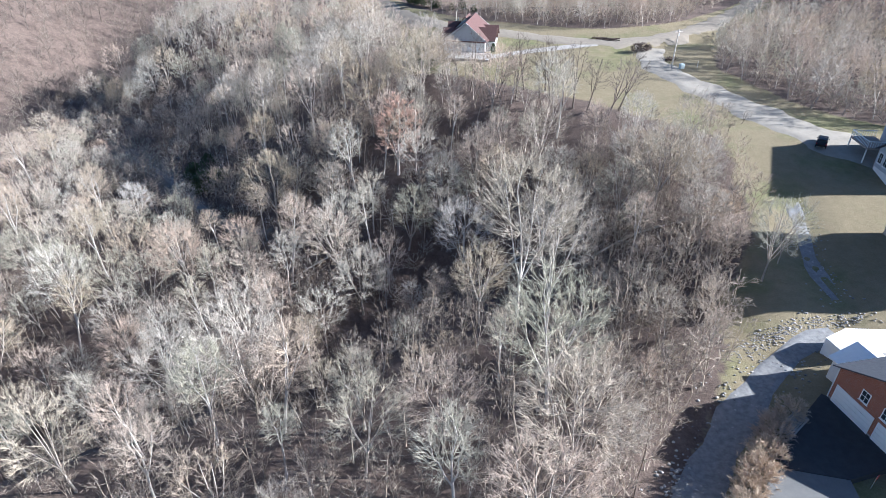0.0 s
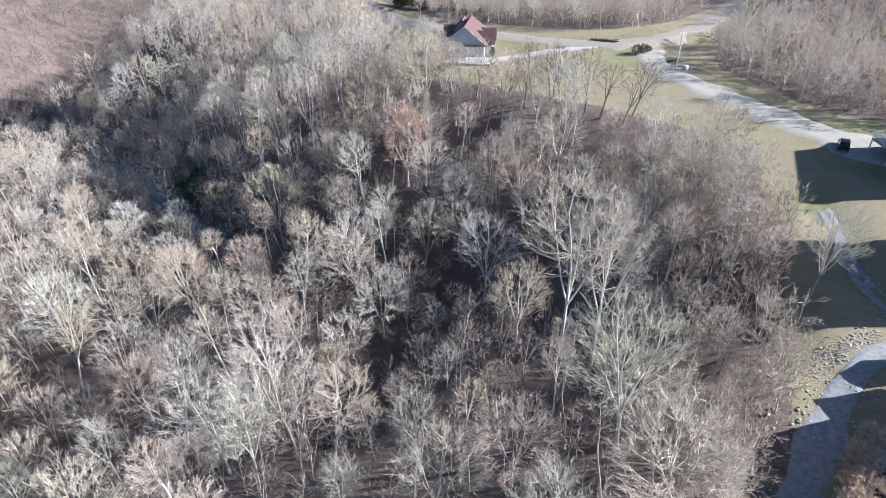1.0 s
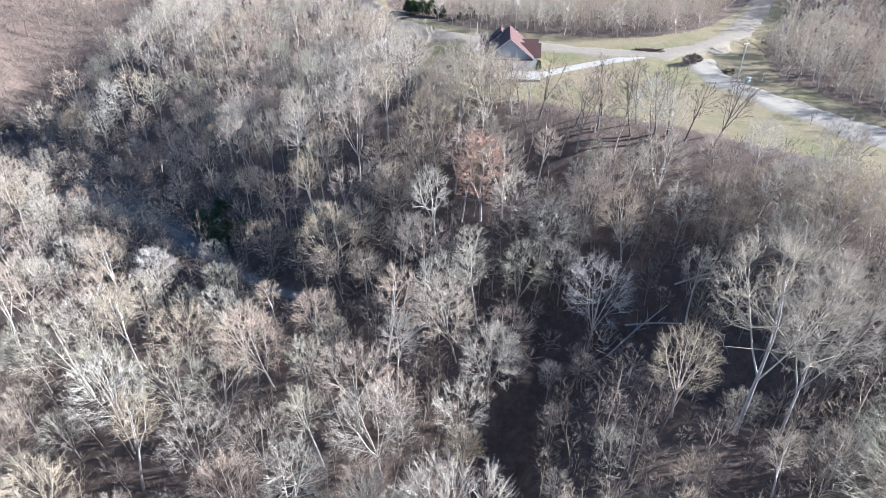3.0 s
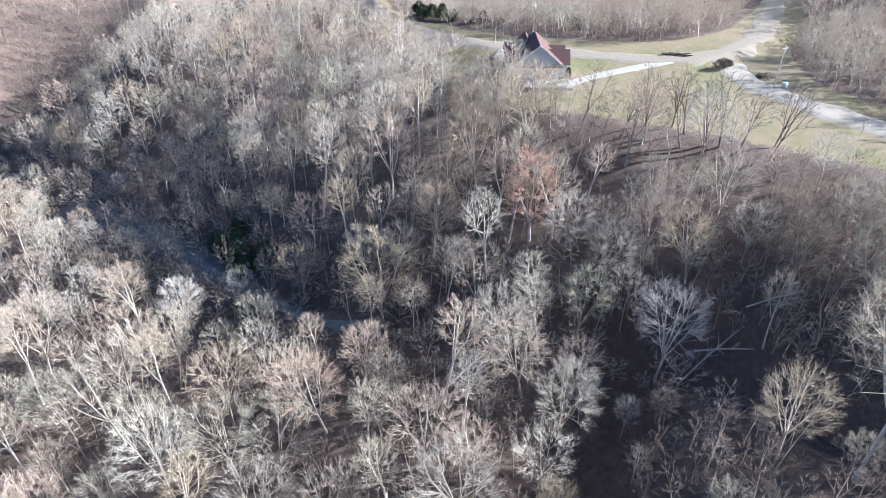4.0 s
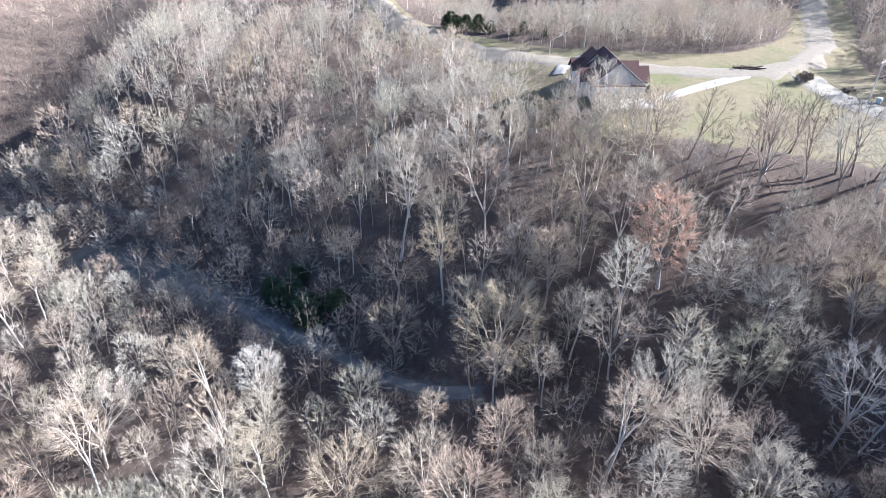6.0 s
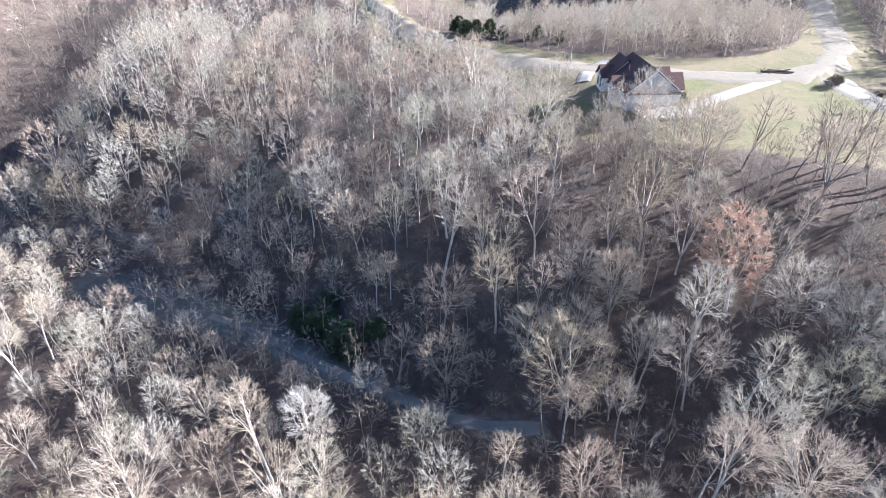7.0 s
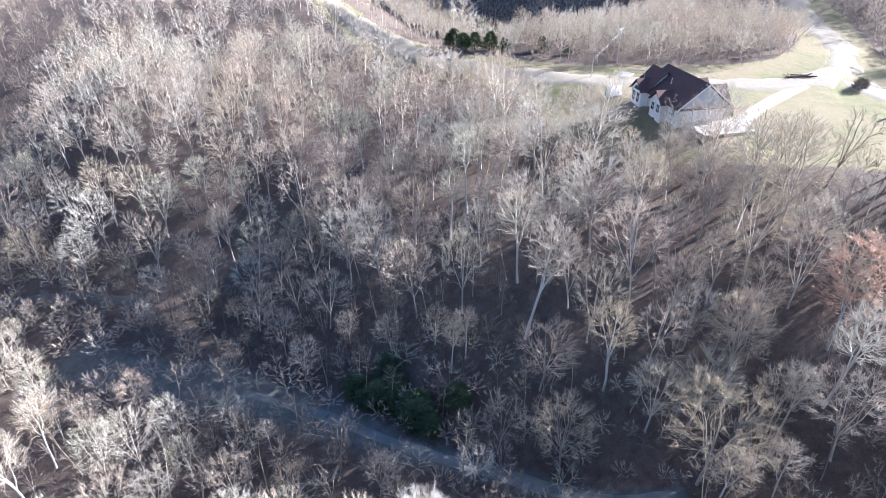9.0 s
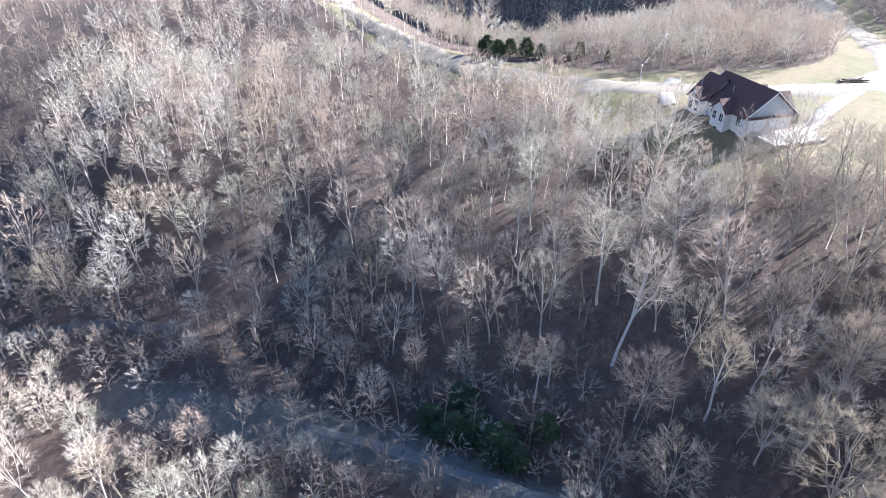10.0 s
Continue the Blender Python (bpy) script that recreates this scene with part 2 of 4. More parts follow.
def build_ground():
    xs, ys = axis(-160, 110, 1.9, 3000), axis(0, 270, 1.9, 3000)
    X, Y = np.meshgrid(xs, ys)
    Z = height(X, Y)
    n, m = len(xs), len(ys)
    i = np.arange(n * m).reshape(m, n)
    quads = np.stack([i[:-1, :-1], i[:-1, 1:], i[1:, 1:], i[1:, :-1]], -1).reshape(-1, 4)
    turf = inside(OPEN_LAND, X, Y).astype(float)
    for _ in range(2):
        p = np.pad(turf, 1, mode="edge")
        turf = (p[:-2, 1:-1] + p[2:, 1:-1] + p[1:-1, :-2] + p[1:-1, 2:] + turf) / 5
    dm = along(np.array(TRACK, float), X, Y)[0]
    meadow = 1 - smooth((dm - 0.5) / (2.0 + 4.5 * smooth((-48 - X) / 18)))
    me = mesh_from("ground", K * np.stack([X, Y, Z], -1).reshape(-1, 3), quads, [MAT_GROUND], {"turf": turf.ravel(), "meadow": meadow.ravel()}, True)
    return tagged(new("ground", me), "rolling hillside of brown leaf litter with pale winter lawn on the ridge", "ground", kind="structure")


def ribbon(name, line, width, mat, lift, label, category, step=2.0, wobble=0.25):
    """A strip that lies on the terrain along a smoothed line; width may be a pair, from start to end."""
    p = np.array(line, float)
    for _ in range(3):
        p = np.vstack([p[:1], np.stack([0.75 * p[:-1] + 0.25 * p[1:], 0.25 * p[:-1] + 0.75 * p[1:]], 1).reshape(-1, 2), p[-1:]])
    seg = np.r_[0, np.cumsum(np.hypot(*np.diff(p, axis=0).T))]
    s = np.arange(0, seg[-1], step)
    c = np.stack([np.interp(s, seg, p[:, 0]), np.interp(s, seg, p[:, 1])], 1)
    t = np.gradient(c, axis=0)
    t /= np.linalg.norm(t, axis=1)[:, None]
    nrm = np.stack([-t[:, 1], t[:, 0]], 1)
    k = 7
    w = np.interp(s / s[-1], [0, 1], np.broadcast_to(width, 2)) / 2 * (1 + wobble * np.sin(s * 0.7) * np.sin(s * 0.23 + 1))
    off = np.linspace(-1, 1, k)
    P = c[:, None, :] + nrm[:, None, :] * (w[:, None] * off[None, :])[:, :, None]
    Z = height(P[..., 0], P[..., 1]) + lift
    Z[:, 0] -= 0.3 + lift
    Z[:, -1] -= 0.3 + lift
    V = K * np.concatenate([P, Z[..., None]], -1).reshape(-1, 3)
    i = np.arange(len(s) * k).reshape(len(s), k)
    q = np.stack([i[:-1, :-1], i[1:, :-1], i[1:, 1:], i[:-1, 1:]], -1).reshape(-1, 4)
    return tagged(new(name, mesh_from(name, V, q, [mat], None, True)), label, category, kind="structure")


build_ground()
ribbon("road", ROAD, 7.6, MAT_LANE, 0.12, "pale sunlit gravel lane along the ridge", "road")
ribbon("road_drive", DRIVE, (12.0, 7.0), MAT_GRAVEL, 0.14, "pale gravel drive beside the lawn", "road")
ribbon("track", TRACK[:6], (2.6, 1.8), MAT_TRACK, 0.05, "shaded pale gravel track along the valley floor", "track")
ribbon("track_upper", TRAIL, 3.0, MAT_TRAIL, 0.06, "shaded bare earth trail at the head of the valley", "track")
ribbon("creek_bed", CREEK, (2.6, 5.4), MAT_STONES, 0.10, "dry creek bed of loose grey stones", "creek")
ribbon("swale", SWALE, 2.2, MAT_STONES, 0.08, "shaded stony drainage swale across the lawn", "creek")


# ---- trees ----
def unit(v):
    return v / (np.linalg.norm(v) + 1e-9)


def tube(V, Fc, pts, radii, sides):
    """A tapering tube along pts, closed to a point at its end."""
    base = len(V)
    pts = np.asarray(pts)
    n = len(pts)
    for i, (p, r) in enumerate(zip(pts, radii)):
        t = unit(pts[min(i + 1, n - 1)] - pts[max(i - 1, 0)])
        a = unit(np.cross(t, (0.31, 0.77, 0.11) if abs(t[2]) > 0.7 else (0, 0, 1)))
        b = np.cross(t, a)
        for k in range(sides):
            g = 2 * math.pi * k / sides
            V.append(p + r * (math.cos(g) * a + math.sin(g) * b))
    for i in range(n - 1):
        for k in range(sides):
            a0, a1 = base + i * sides + k, base + i * sides + (k + 1) % sides
            b0, b1 = a0 + sides, a1 + sides
            Fc.append((a0, a1, b1))
            Fc.append((a0, b1, b0))


def sliver(V, Fc, p, q, w, rng):
    """A twig: a thin pointed blade."""
    d = unit(q - p)
    s = unit(np.cross(d, rng.normal(size=3))) * w / 2
    i = len(V)
    V.extend((p - s, p + s, q))
    Fc.append((i, i + 1, i + 2))


def bend(p, d, length, n, lift, wander, rng):
    pts = [p]
    for _ in range(n):
        d = unit(d + np.array((0, 0, lift)) + rng.normal(size=3) * wander)
        p = p + d * length / n
        pts.append(p)
    return pts, d


def grow(seed, tall, fork=0.36, crown=0.25, leaders=5, branches=66, shoots=5, twigs=5, twig=0.8, wide=0.03, lean=0.05, lift=0.35, stout=1.0, lod=0, low=0.0):
    """A bare broad-leaved tree: a stem, rising leaders, branches that reach out to a domed crown, and fine shoots.
    fork and crown are shares of the height: where the stem parts and the crown's half width. Returns trunk and crown as (corners, triangles)."""
    rng = np.random.default_rng(seed)
    TV, TF, CV, CF = [], [], [], []
    d0 = unit(np.array((rng.normal() * lean, rng.normal() * lean, 1.0)))
    hf, rx = tall * fork, tall * crown
    stem, d0 = bend(np.array((0.0, 0, -0.5)), d0, hf + 0.5, 3, 0.03, 0.05, rng)
    r0 = (0.0095 * tall + 0.027) * stout
    tube(TV, TF, stem, r0 * np.array((1.35, 1.0, 0.9, 0.8)), 5 if lod == 0 else 3)
    top = stem[3]
    rz = (tall - hf) * (0.5 + low)
    centre = np.array((top[0] + d0[0] * rz, top[1] + d0[1] * rz, tall - rz))
    n = 4 if lod == 0 else 2
    paths = []
    for i in range(leaders):
        az = i * 6.283 / leaders + rng.random() * 0.9
        out = (0.15 if i == 0 else 0.45 + 0.3 * rng.random()) * rx
        goal = centre + np.array((math.cos(az) * out, math.sin(az) * out, rz * (0.75 if i == 0 else 0.3 + 0.4 * rng.random())))
        a = stem[3] - d0 * (rng.random() * 0.3 * hf if i else 0)
        mid = a * 0.55 + goal * 0.45 + np.array((math.cos(az), math.sin(az), 0)) * out * 0.22
        pts = [a * (1 - u) ** 2 + 2 * mid * u * (1 - u) + goal * u * u + (rng.normal(size=3) * 0.018 * tall * u if u < 1 else 0) for u in np.linspace(0, 1, n + 1)]
        lr = r0 * (0.55 if i else 0.7)
        tube(TV, TF, pts, lr * np.linspace(1, 0.22, n + 1), 4 if lod == 0 else 3)
        paths.append((np.array(pts), lr))
    for b in range(branches):
        g = 2.39996 * b + rng.random()
        cz = 1 - (1.45 + low) * (b + rng.random()) / branches
        s = math.sqrt(max(0, 1 - cz * cz))
        way = np.array((math.cos(g) * s, math.sin(g) * s, cz))
        goal = centre + way * (rx, rx, rz) * (0.6 + 0.38 * rng.random() ** 0.6)
        best = None
        for pts, lr in paths:
            for u in (0.15, 0.4, 0.65, 0.9):
                k = min(int(u * n), n - 1)
                p = pts[k] + (pts[k + 1] - pts[k]) * (u * n - k)
                gap = goal - p
                cost = np.linalg.norm(gap) + 2.0 * max(0, 0.55 * math.hypot(gap[0], gap[1]) - gap[2]) + rng.random() * 0.12 * tall
                if best is None or cost < best[0]:
                    best = (cost, p, lr * (1 - 0.7 * u))
        _, p, br = best
        mid = (p + goal) / 2 + np.array((way[0], way[1], -0.35)) * np.linalg.norm(goal - p) * 0.13 + rng.normal(size=3) * 0.02 * tall
        if lod == 0:
            tube(CV, CF, [p, mid, goal], (max(br * 0.5, 0.024), max(br * 0.28, 0.015), 0.006), 3)
        else:
            sliver(CV, CF, p, mid * 0.3 + goal * 0.7, wide * 1.8, rng)
        along_b = unit(goal - mid)
        for m in range(shoots):
            w = 0.35 + 0.65 * rng.random()
            q = mid + (goal - mid) * (w * 2 - 1) if w > 0.5 else p + (mid - p) * w * 2
            d3 = unit(along_b * 0.5 + way * 0.8 + np.array((0, 0, lift)) + rng.normal(size=3) * 0.36)
            e = q + d3 * twig * (0.7 + 0.7 * rng.random())
            sliver(CV, CF, q, e, wide * 1.3, rng)
            for _ in range(twigs):
                a = q + (e - q) * rng.random()
                sliver(CV, CF, a, a + unit(d3 + rng.normal(size=3) * 0.55) * twig * (0.4 + 0.5 * rng.random()), wide, rng)
    return np.array(TV), np.array(TF), np.array(CV), np.array(CF)


VASE = [grow(10 + i, 12 + i % 3, (0.28, 0.34, 0.30, 0.24)[i % 4], 0.27 + 0.03 * (i % 3), 6, 110, 7, 4, 0.9, 0.026) for i in range(6)]
POLE = [grow(20 + i, 13 + i % 3, 0.5, 0.19 + 0.02 * (i % 2), 3, 80, 6, 4, 0.85, 0.026) for i in range(4)]
MID = [grow(30 + i, 11 + i % 3, 0.28 + 0.05 * (i % 3), 0.28 + 0.03 * (i % 3), 5, 76, 6, 5, 0.95, 0.028, 0.05, 0.35, 1.0, 1) for i in range(5)]
EAST = [grow(46 + i, 10 + i, 0.25, 0.27, 3, 28, 3, 7, 1.25, 0.06, 0.05, 0.35, 1.0, 1) for i in range(3)]
SLOPE = [grow(36 + i, 10.5 + 0.7 * i, 0.28, 0.26 + 0.02 * i, 5, 60, 5, 5, 0.95, 0.038, 0.05, 0.35, 1.0, 1) for i in range(4)]
FAR = [grow(40 + i, 10 + i, 0.3, 0.28, 3, 22, 3, 4, 1.4, 0.085, 0.05, 0.35, 1.0, 1) for i in range(3)]
WHIP = [grow(45 + i, 8.0 + i % 2, 0.5, 0.14, 2, 14, 3, 3, 0.7, 0.045, 0.06, 0.5, 0.7, 1) for i in range(4)]
SMALL = [grow(50 + i, 5.5 + i % 2, 0.2, 0.28, 3, 18, 4, 4, 0.6, 0.045, 0.1, 0.4, 0.8, 1) for i in range(4)]
BUSH = [grow(60 + i, 2.2 + 0.3 * i, 0.05, 0.5, 4, 12, 3, 3, 0.6, 0.05, 0.2, 0.3, 0.7, 1) for i in range(3)]
HAZE = [grow(65 + i, 1.9 + 0.3 * i, 0.05, 0.55, 3, 17, 4, 3, 0.46, 0.04, 0.2, 0.3, 0.5, 1) for i in range(3)]
BIG = grow(71, 18, 0.40, 0.25, 4, 120, 7, 4, 1.1, 0.024, 0.03, 0.3, 0.75)
DARKS = [grow(80 + i, 9.5 + i % 2, 0.36, 0.24, 4, 40, 4, 4, 0.8, 0.028, 0.16, 0.3, 1.2) for i in range(4)]


def tree_meshes(kind, shapes, bark, twig):
    return [(mesh_from(kind + "_trunk", a, b, [bark]), mesh_from(kind + "_crown", c, d, [twig])) for a, b, c, d in shapes]


def plant(name, pair, x, y, size, turn, label, group="", wide=1.0):
    """One tree: an empty at its foot with a trunk and a crown."""
    ob = new(name)
    ob.matrix_world = Matrix.LocRotScale((K * x, K * y, K * H(x, y)), Euler((0, 0, turn)), (K * size * wide, K * size * wide, K * size))
    for part_name, me in zip(("trunk", "crown"), pair):
        o = new(part_name, me)
        o.parent = ob
    return tagged(ob, label, "tree", group)


M_VASE = tree_meshes("vase", VASE, MAT_BARK, MAT_TWIG)
M_POLE = tree_meshes("pole", POLE, MAT_PALEBARK, MAT_TWIG)
M_BIG = tree_meshes("big", [BIG], MAT_PALEBARK, MAT_TWIG)
M_PALE = tree_meshes("pale", VASE[:3], MAT_PALEBARK, MAT_PALEBARK)
M_DARK = tree_meshes("dark", DARKS, MAT_DARKBARK, MAT_DARKTWIG)
M_RUST = tree_meshes("rust", [grow(90, 12.5, 0.2, 0.2, 4, 84, 7, 9, 0.5, 0.06, 0.03, 0.2, 1.0, 0, 0.08)], MAT_BARK, MAT_RUSTLEAF)


def scatter(count, box, gap, keep, seed):
    """Places at least gap apart inside the box where keep(x, y) is more than a random number."""
    rng = np.random.default_rng(seed)
    x = rng.uniform(box[0], box[1], count)
    y = rng.uniform(box[2], box[3], count)
    ok = rng.random(count) < keep(x, y)
    x, y = x[ok], y[ok]
    cells, out = {}, []
    for a, b in zip(x, y):
        i, j = int(a // gap), int(b // gap)
        if any((a - p) ** 2 + (b - q) ** 2 < gap * gap for u in (-1, 0, 1) for v in (-1, 0, 1) for p, q in cells.get((i + u, j + v), ())):
            continue
        cells.setdefault((i, j), []).append((a, b))
        out.append((a, b))
    return np.array(out)


def clear_of(line, x, y, d):
    return along(np.array(line, float), x, y)[0] > d


def woods(x, y, gappy=True):
    """How thickly trees stand."""
    k = ~inside(OPEN_LAND, x, y) & clear_of(ROAD, x, y, np.where(y > 140, 7.5, 5)) & clear_of(DRIVE, x, y, 4) & clear_of(CREEK, x, y, 4.5) & (along(EDGE, x, y)[0] > np.where(x < 46, 3.5, 0)) & clear_of(RAVINE, x, y, 3.6) & clear_of(TRAIL, x, y, 2.6)
    dt = along(np.array(TRACK, float), x, y)[0] - 3 * smooth((-52 - x) / 20)
    gully = ((x + 7.5) ** 2 + (y - 90) ** 2 < 20) | (((x - 11) / 9) ** 2 + ((y - 70) / 11) ** 2 < 1) | (((x - 10) / 7) ** 2 + ((y - 53) / 6) ** 2 < 1)
    dv = along(VALLEY, x, y)[0]
    ravine = (dv < 11) & (x < -78) & (y < 205)
    gaps = np.sin(x * 0.23 + 2 * np.sin(y * 0.11)) * np.sin(y * 0.19 + 2 * np.sin(x * 0.13))
    return k * np.where((gaps > 0.6) & gappy, 0.3, 1.0) * np.where(ravine, 0.25, 1.0) * np.where(dt < 2.2, 0.02, 1.0) * np.where((x < -34) & (y < 185) & (dv < np.where(along(VALLEY, x, y)[2] < 0, np.where(x < -40, 11.5, 3), 4.5)), 0.08, 1.0) * np.where(gully, 0.06, 1.0) * np.where((x > 12) & (y > 38) & (y < 60), 0.5, 1.0)


def open_slope(x, y):
    """The sunny slope below the lawn, where the wood stands open over bare litter."""
    return np.where(((x + 4) / 40) ** 2 + ((y - 104) / 20) ** 2 < 1, 0.88, 1.0)


def vigour(x, y):
    """Slow changes of size over the plan, so that stands differ."""
    young = 0.6 if -14 < x < 72 and 140 < y < 216 or x > 13 and y < 64 else 1.0
    if -12 < x < 30 and 40 < y < 67:
        young = 0.5
    if x < -18 and y < 185:
        d, _, side = along(VALLEY, np.array([x]), np.array([y]))
        young = (0.6 if x < -48 else 0.85) if d[0] < 13 and side[0] > 0 else 0.65 if d[0] < 13 and x < -40 else young
    return young * (1.0 + 0.28 * noise.noise(Vector((x * 0.045, y * 0.045, 3.3))) + 0.18 * noise.noise(Vector((x * 0.16, y * 0.16, 7.1))))


def thicket(name, places, shapes, seed, lo, hi, label, category, bark=None, twig=None):
    """Many trees joined into one mesh."""
    rng = np.random.default_rng(seed)
    z = height(places[:, 0], places[:, 1])
    V, Fc, tone, mi, n = [], [], [], [], 0
    for (x, y), h in zip(places, z):
        a, b, c, d = shapes[rng.integers(len(shapes))]
        s, g, tn = rng.uniform(lo, hi) * (vigour(x, y) if category == "woods" else 1.0), rng.random() * 6.283, rng.random()
        R = np.array(((math.cos(g), -math.sin(g), 0), (math.sin(g), math.cos(g), 0), (0, 0, 1))) * s
        R[:2] *= rng.uniform(0.8, 1.15)
        for P, Q, m in ((a, b, 0), (c, d, 1)):
            V.append(K * (P @ R.T + (x, y, h)))
            Fc.append(Q + n)
            n += len(P)
            tone.append(np.full(len(P), tn))
            mi.append(np.full(len(Q), m))
    me = mesh_from(name, np.vstack(V), np.vstack(Fc), [bark or MAT_BARK, twig or MAT_TWIG], {"tone": np.concatenate(tone)}, False, np.concatenate(mi))
    return tagged(new(name, me), label, category, kind="stuff")


# trees that stand out: place, height in metres
for x, y, tall, pair, wide, label in (
        (8.4, 51.8, 21.5, M_BIG[0], 1.0, "tall pale sycamore with a broad forked crown"),
        (11.3, 50.2, 19, M_BIG[0], 0.8, "tall slender pale-barked sycamore in the hollow"),
        (4.8, 56, 11, M_VASE[1], 1.0, "bare grey tree beside the tall sycamore"),
        (5.6, 86, 12, M_VASE[0], 1.0, "silvery bare tree with a dense fan of twigs"),
        (9.6, 81.5, 11, M_VASE[4], 1.1, "silvery bare tree at the foot of the slope"),
        (3.4, 74, 15.5, M_PALE[1], 0.95, "tall silvery bare tree rising from the gully"),
        (-7.1, 94.4, 13.5, M_RUST[0], 1.45, "young beech holding rust-coloured dead leaves"),
        (-57, 100, 11, M_PALE[0], 1.1, "white-barked bare sycamore on the valley floor"),
        (-44.9, 118, 9, M_POLE[0], 0.9, "slim pale tree with a tufted crown"),
        (-3.7, 67.5, 7, M_PALE[1], 0.7, "young white-barked tree in the gully"),
        (-7.5, 70.5, 7.5, M_PALE[2], 0.65, "young white-barked tree in the gully"),
        (22.5, 61, 9, M_POLE[1], 0.9, "bare tree at the edge of the lawn"),
        (33.5, 52.5, 10, M_VASE[2], 0.85, "bare tree standing alone on the shaded lawn"),
        (36.5, 55.5, 7, M_VASE[3], 0.8, "small bare tree beside the stony swale"),
        (-90, 173.7, 10, M_VASE[5], 1.0, "bare round-crowned tree near the shaded clearing"),
        (-79, 162.8, 8.5, M_VASE[0], 1.1, "bare round-crowned tree near the shaded clearing"),
        (-98.4, 180.7, 10, M_VASE[2], 1.0, "bare round-crowned tree near the shaded clearing"),
        (-53.9, 151.8, 9.5, M_VASE[3], 1.2, "bare round-crowned tree on the lower slope"),
        (-18.9, 100.8, 10.5, M_VASE[4], 1.0, "pale bare tree on the sunny slope"),
        (-21.7, 106.5, 10, M_VASE[1], 1.0, "pale bare tree on the sunny slope"),
        (-19.1, 92, 9, M_POLE[2], 1.0, "pale bare tree low on the slope")):
    base = {id(M_BIG[0]): 18, id(M_RUST[0]): 12.5}.get(id(pair), 13.5)
    plant("tree", pair, x, y, tall / base, x * 1.7 + y, label, "", wide)
for i, (x, y) in enumerate(((10, 106), (14.8, 107.5), (18.4, 106.5), (19, 103.5), (20.5, 100), (24, 97.3), (28.9, 96.6), (5.2, 110.5), (3.3, 116), (22, 99),
                            (17.3, 101), (13, 104), (26.5, 94), (0.5, 117.5))):
    plant("tree", M_DARK[i % 4], x, y, 0.85 + 0.05 * (i * 7 % 5), i * 2.1, "dark-trunked bare tree along the lawn edge", "trees along the lawn edge")

for i, (x, y) in enumerate(((-6, 126), (-2.5, 122), (1.5, 118.5), (-5.5, 120), (-1, 125.5), (4.5, 114.5))):
    plant("tree", M_VASE[i % 6], x, y, 0.46 + 0.04 * (i * 5 % 4), i * 1.3, "bushy bare tree below the house", "trees below the house", 1.0)

plain = scatter(9000, (-135, 20, 18, 150), 5.2, lambda x, y: woods(x, y) * (along(VALLEY, x, y)[2] > 0), 3)
slope = scatter(6000, (-110, 48, 40, 150), 4.3, lambda x, y: woods(x, y, False) * open_slope(x, y) * (along(VALLEY, x, y)[2] < 0), 4)
spots = np.vstack([slope, plain])
rng = np.random.default_rng(5)
near = (spots[:, 0] > -105) & (spots[:, 0] < 34) & (spots[:, 1] < 142) & (rng.random(len(spots)) < np.where(spots[:, 1] < 100, 0.55, 0.36))
picks = np.flatnonzero(near)[:175]
near[:] = False
near[picks] = True
for x, y in spots[near]:
    if rng.random() < (0.6 if y < 64 and x < 4 else 0.25):
        plant("tree", M_POLE[rng.integers(4)], x, y, rng.uniform(0.7, 1.05) * vigour(x, y), rng.random() * 6.28, "bare slender deciduous tree in the hillside woodland", "woodland trees", 0.95)
    else:
        plant("tree", M_VASE[rng.integers(6)], x, y, rng.uniform(0.65, 1.0) * vigour(x, y), rng.random() * 6.28, "bare deciduous tree with fine pale twigs", "woodland trees", 1.1)
thicket("woodland", spots[~near], MID, 6, 0.6, 1.08, "dense bare winter woodland on the slopes", "woods")
far = scatter(12000, (-200, 170, 150, 310), 5.2, lambda x, y: woods(x, y, False) * (x > -42 - 0.62 * y) * (x < 10 + 0.74 * y) * ~((x > -112) & (x < 0) & (y < 216)) * np.where(x < -112, 0.35, 1.0), 8)
upper = scatter(6000, (-112, 0, 150, 216), 4.5, lambda x, y: woods(x, y), 38)
thicket("upper_woodland", upper, SLOPE, 39, 0.65, 1.1, "dense bare woodland high on the slope", "woods")
east = scatter(6000, (48, 115, 80, 150), 2.9, lambda x, y: woods(x, y) * clear_of(DRIVE, x, y, 6.5) * (x < 10 + 0.78 * y), 18)
thicket("east_woodland", east, EAST, 19, 0.5, 0.8, "dense bare woodland beside the gravel drive", "woods")
distant = scatter(1500, (-190, -55, 310, 470), 8.0, lambda x, y: 0.45 + 0 * x, 48)
thicket("distant_woodland", distant, FAR, 49, 0.8, 1.2, "brown wooded far hillside", "woods", MAT_BRUSH, MAT_BRUSH)
west = far[:, 0] < -100
thicket("far_woodland", far[~west], FAR, 9, 0.6, 1.0, "distant bare winter woodland", "woods")
thicket("west_woodland", far[west], FAR, 10, 0.6, 1.0, "thin brown woodland on the western hill", "woods", MAT_DARKTWIG, MAT_DARKTWIG)
whips = scatter(5000, (-90, 46, 24, 150), 3.6, lambda x, y: woods(x, y) * open_slope(x, y) ** 9 * 0.6, 25)
thicket("young_stems", whips, WHIP, 26, 0.6, 1.2, "thin bare young stems between the trees", "saplings", MAT_BRUSH, MAT_DARKTWIG)
small = scatter(3600, (-100, 48, 22, 140), 3.9, lambda x, y: woods(x, y) * open_slope(x, y) ** 9 * 0.6, 15)
thicket("saplings", small, SMALL, 16, 0.6, 1.1, "bare saplings between the taller trees", "saplings", MAT_BARK, MAT_DARKTWIG)
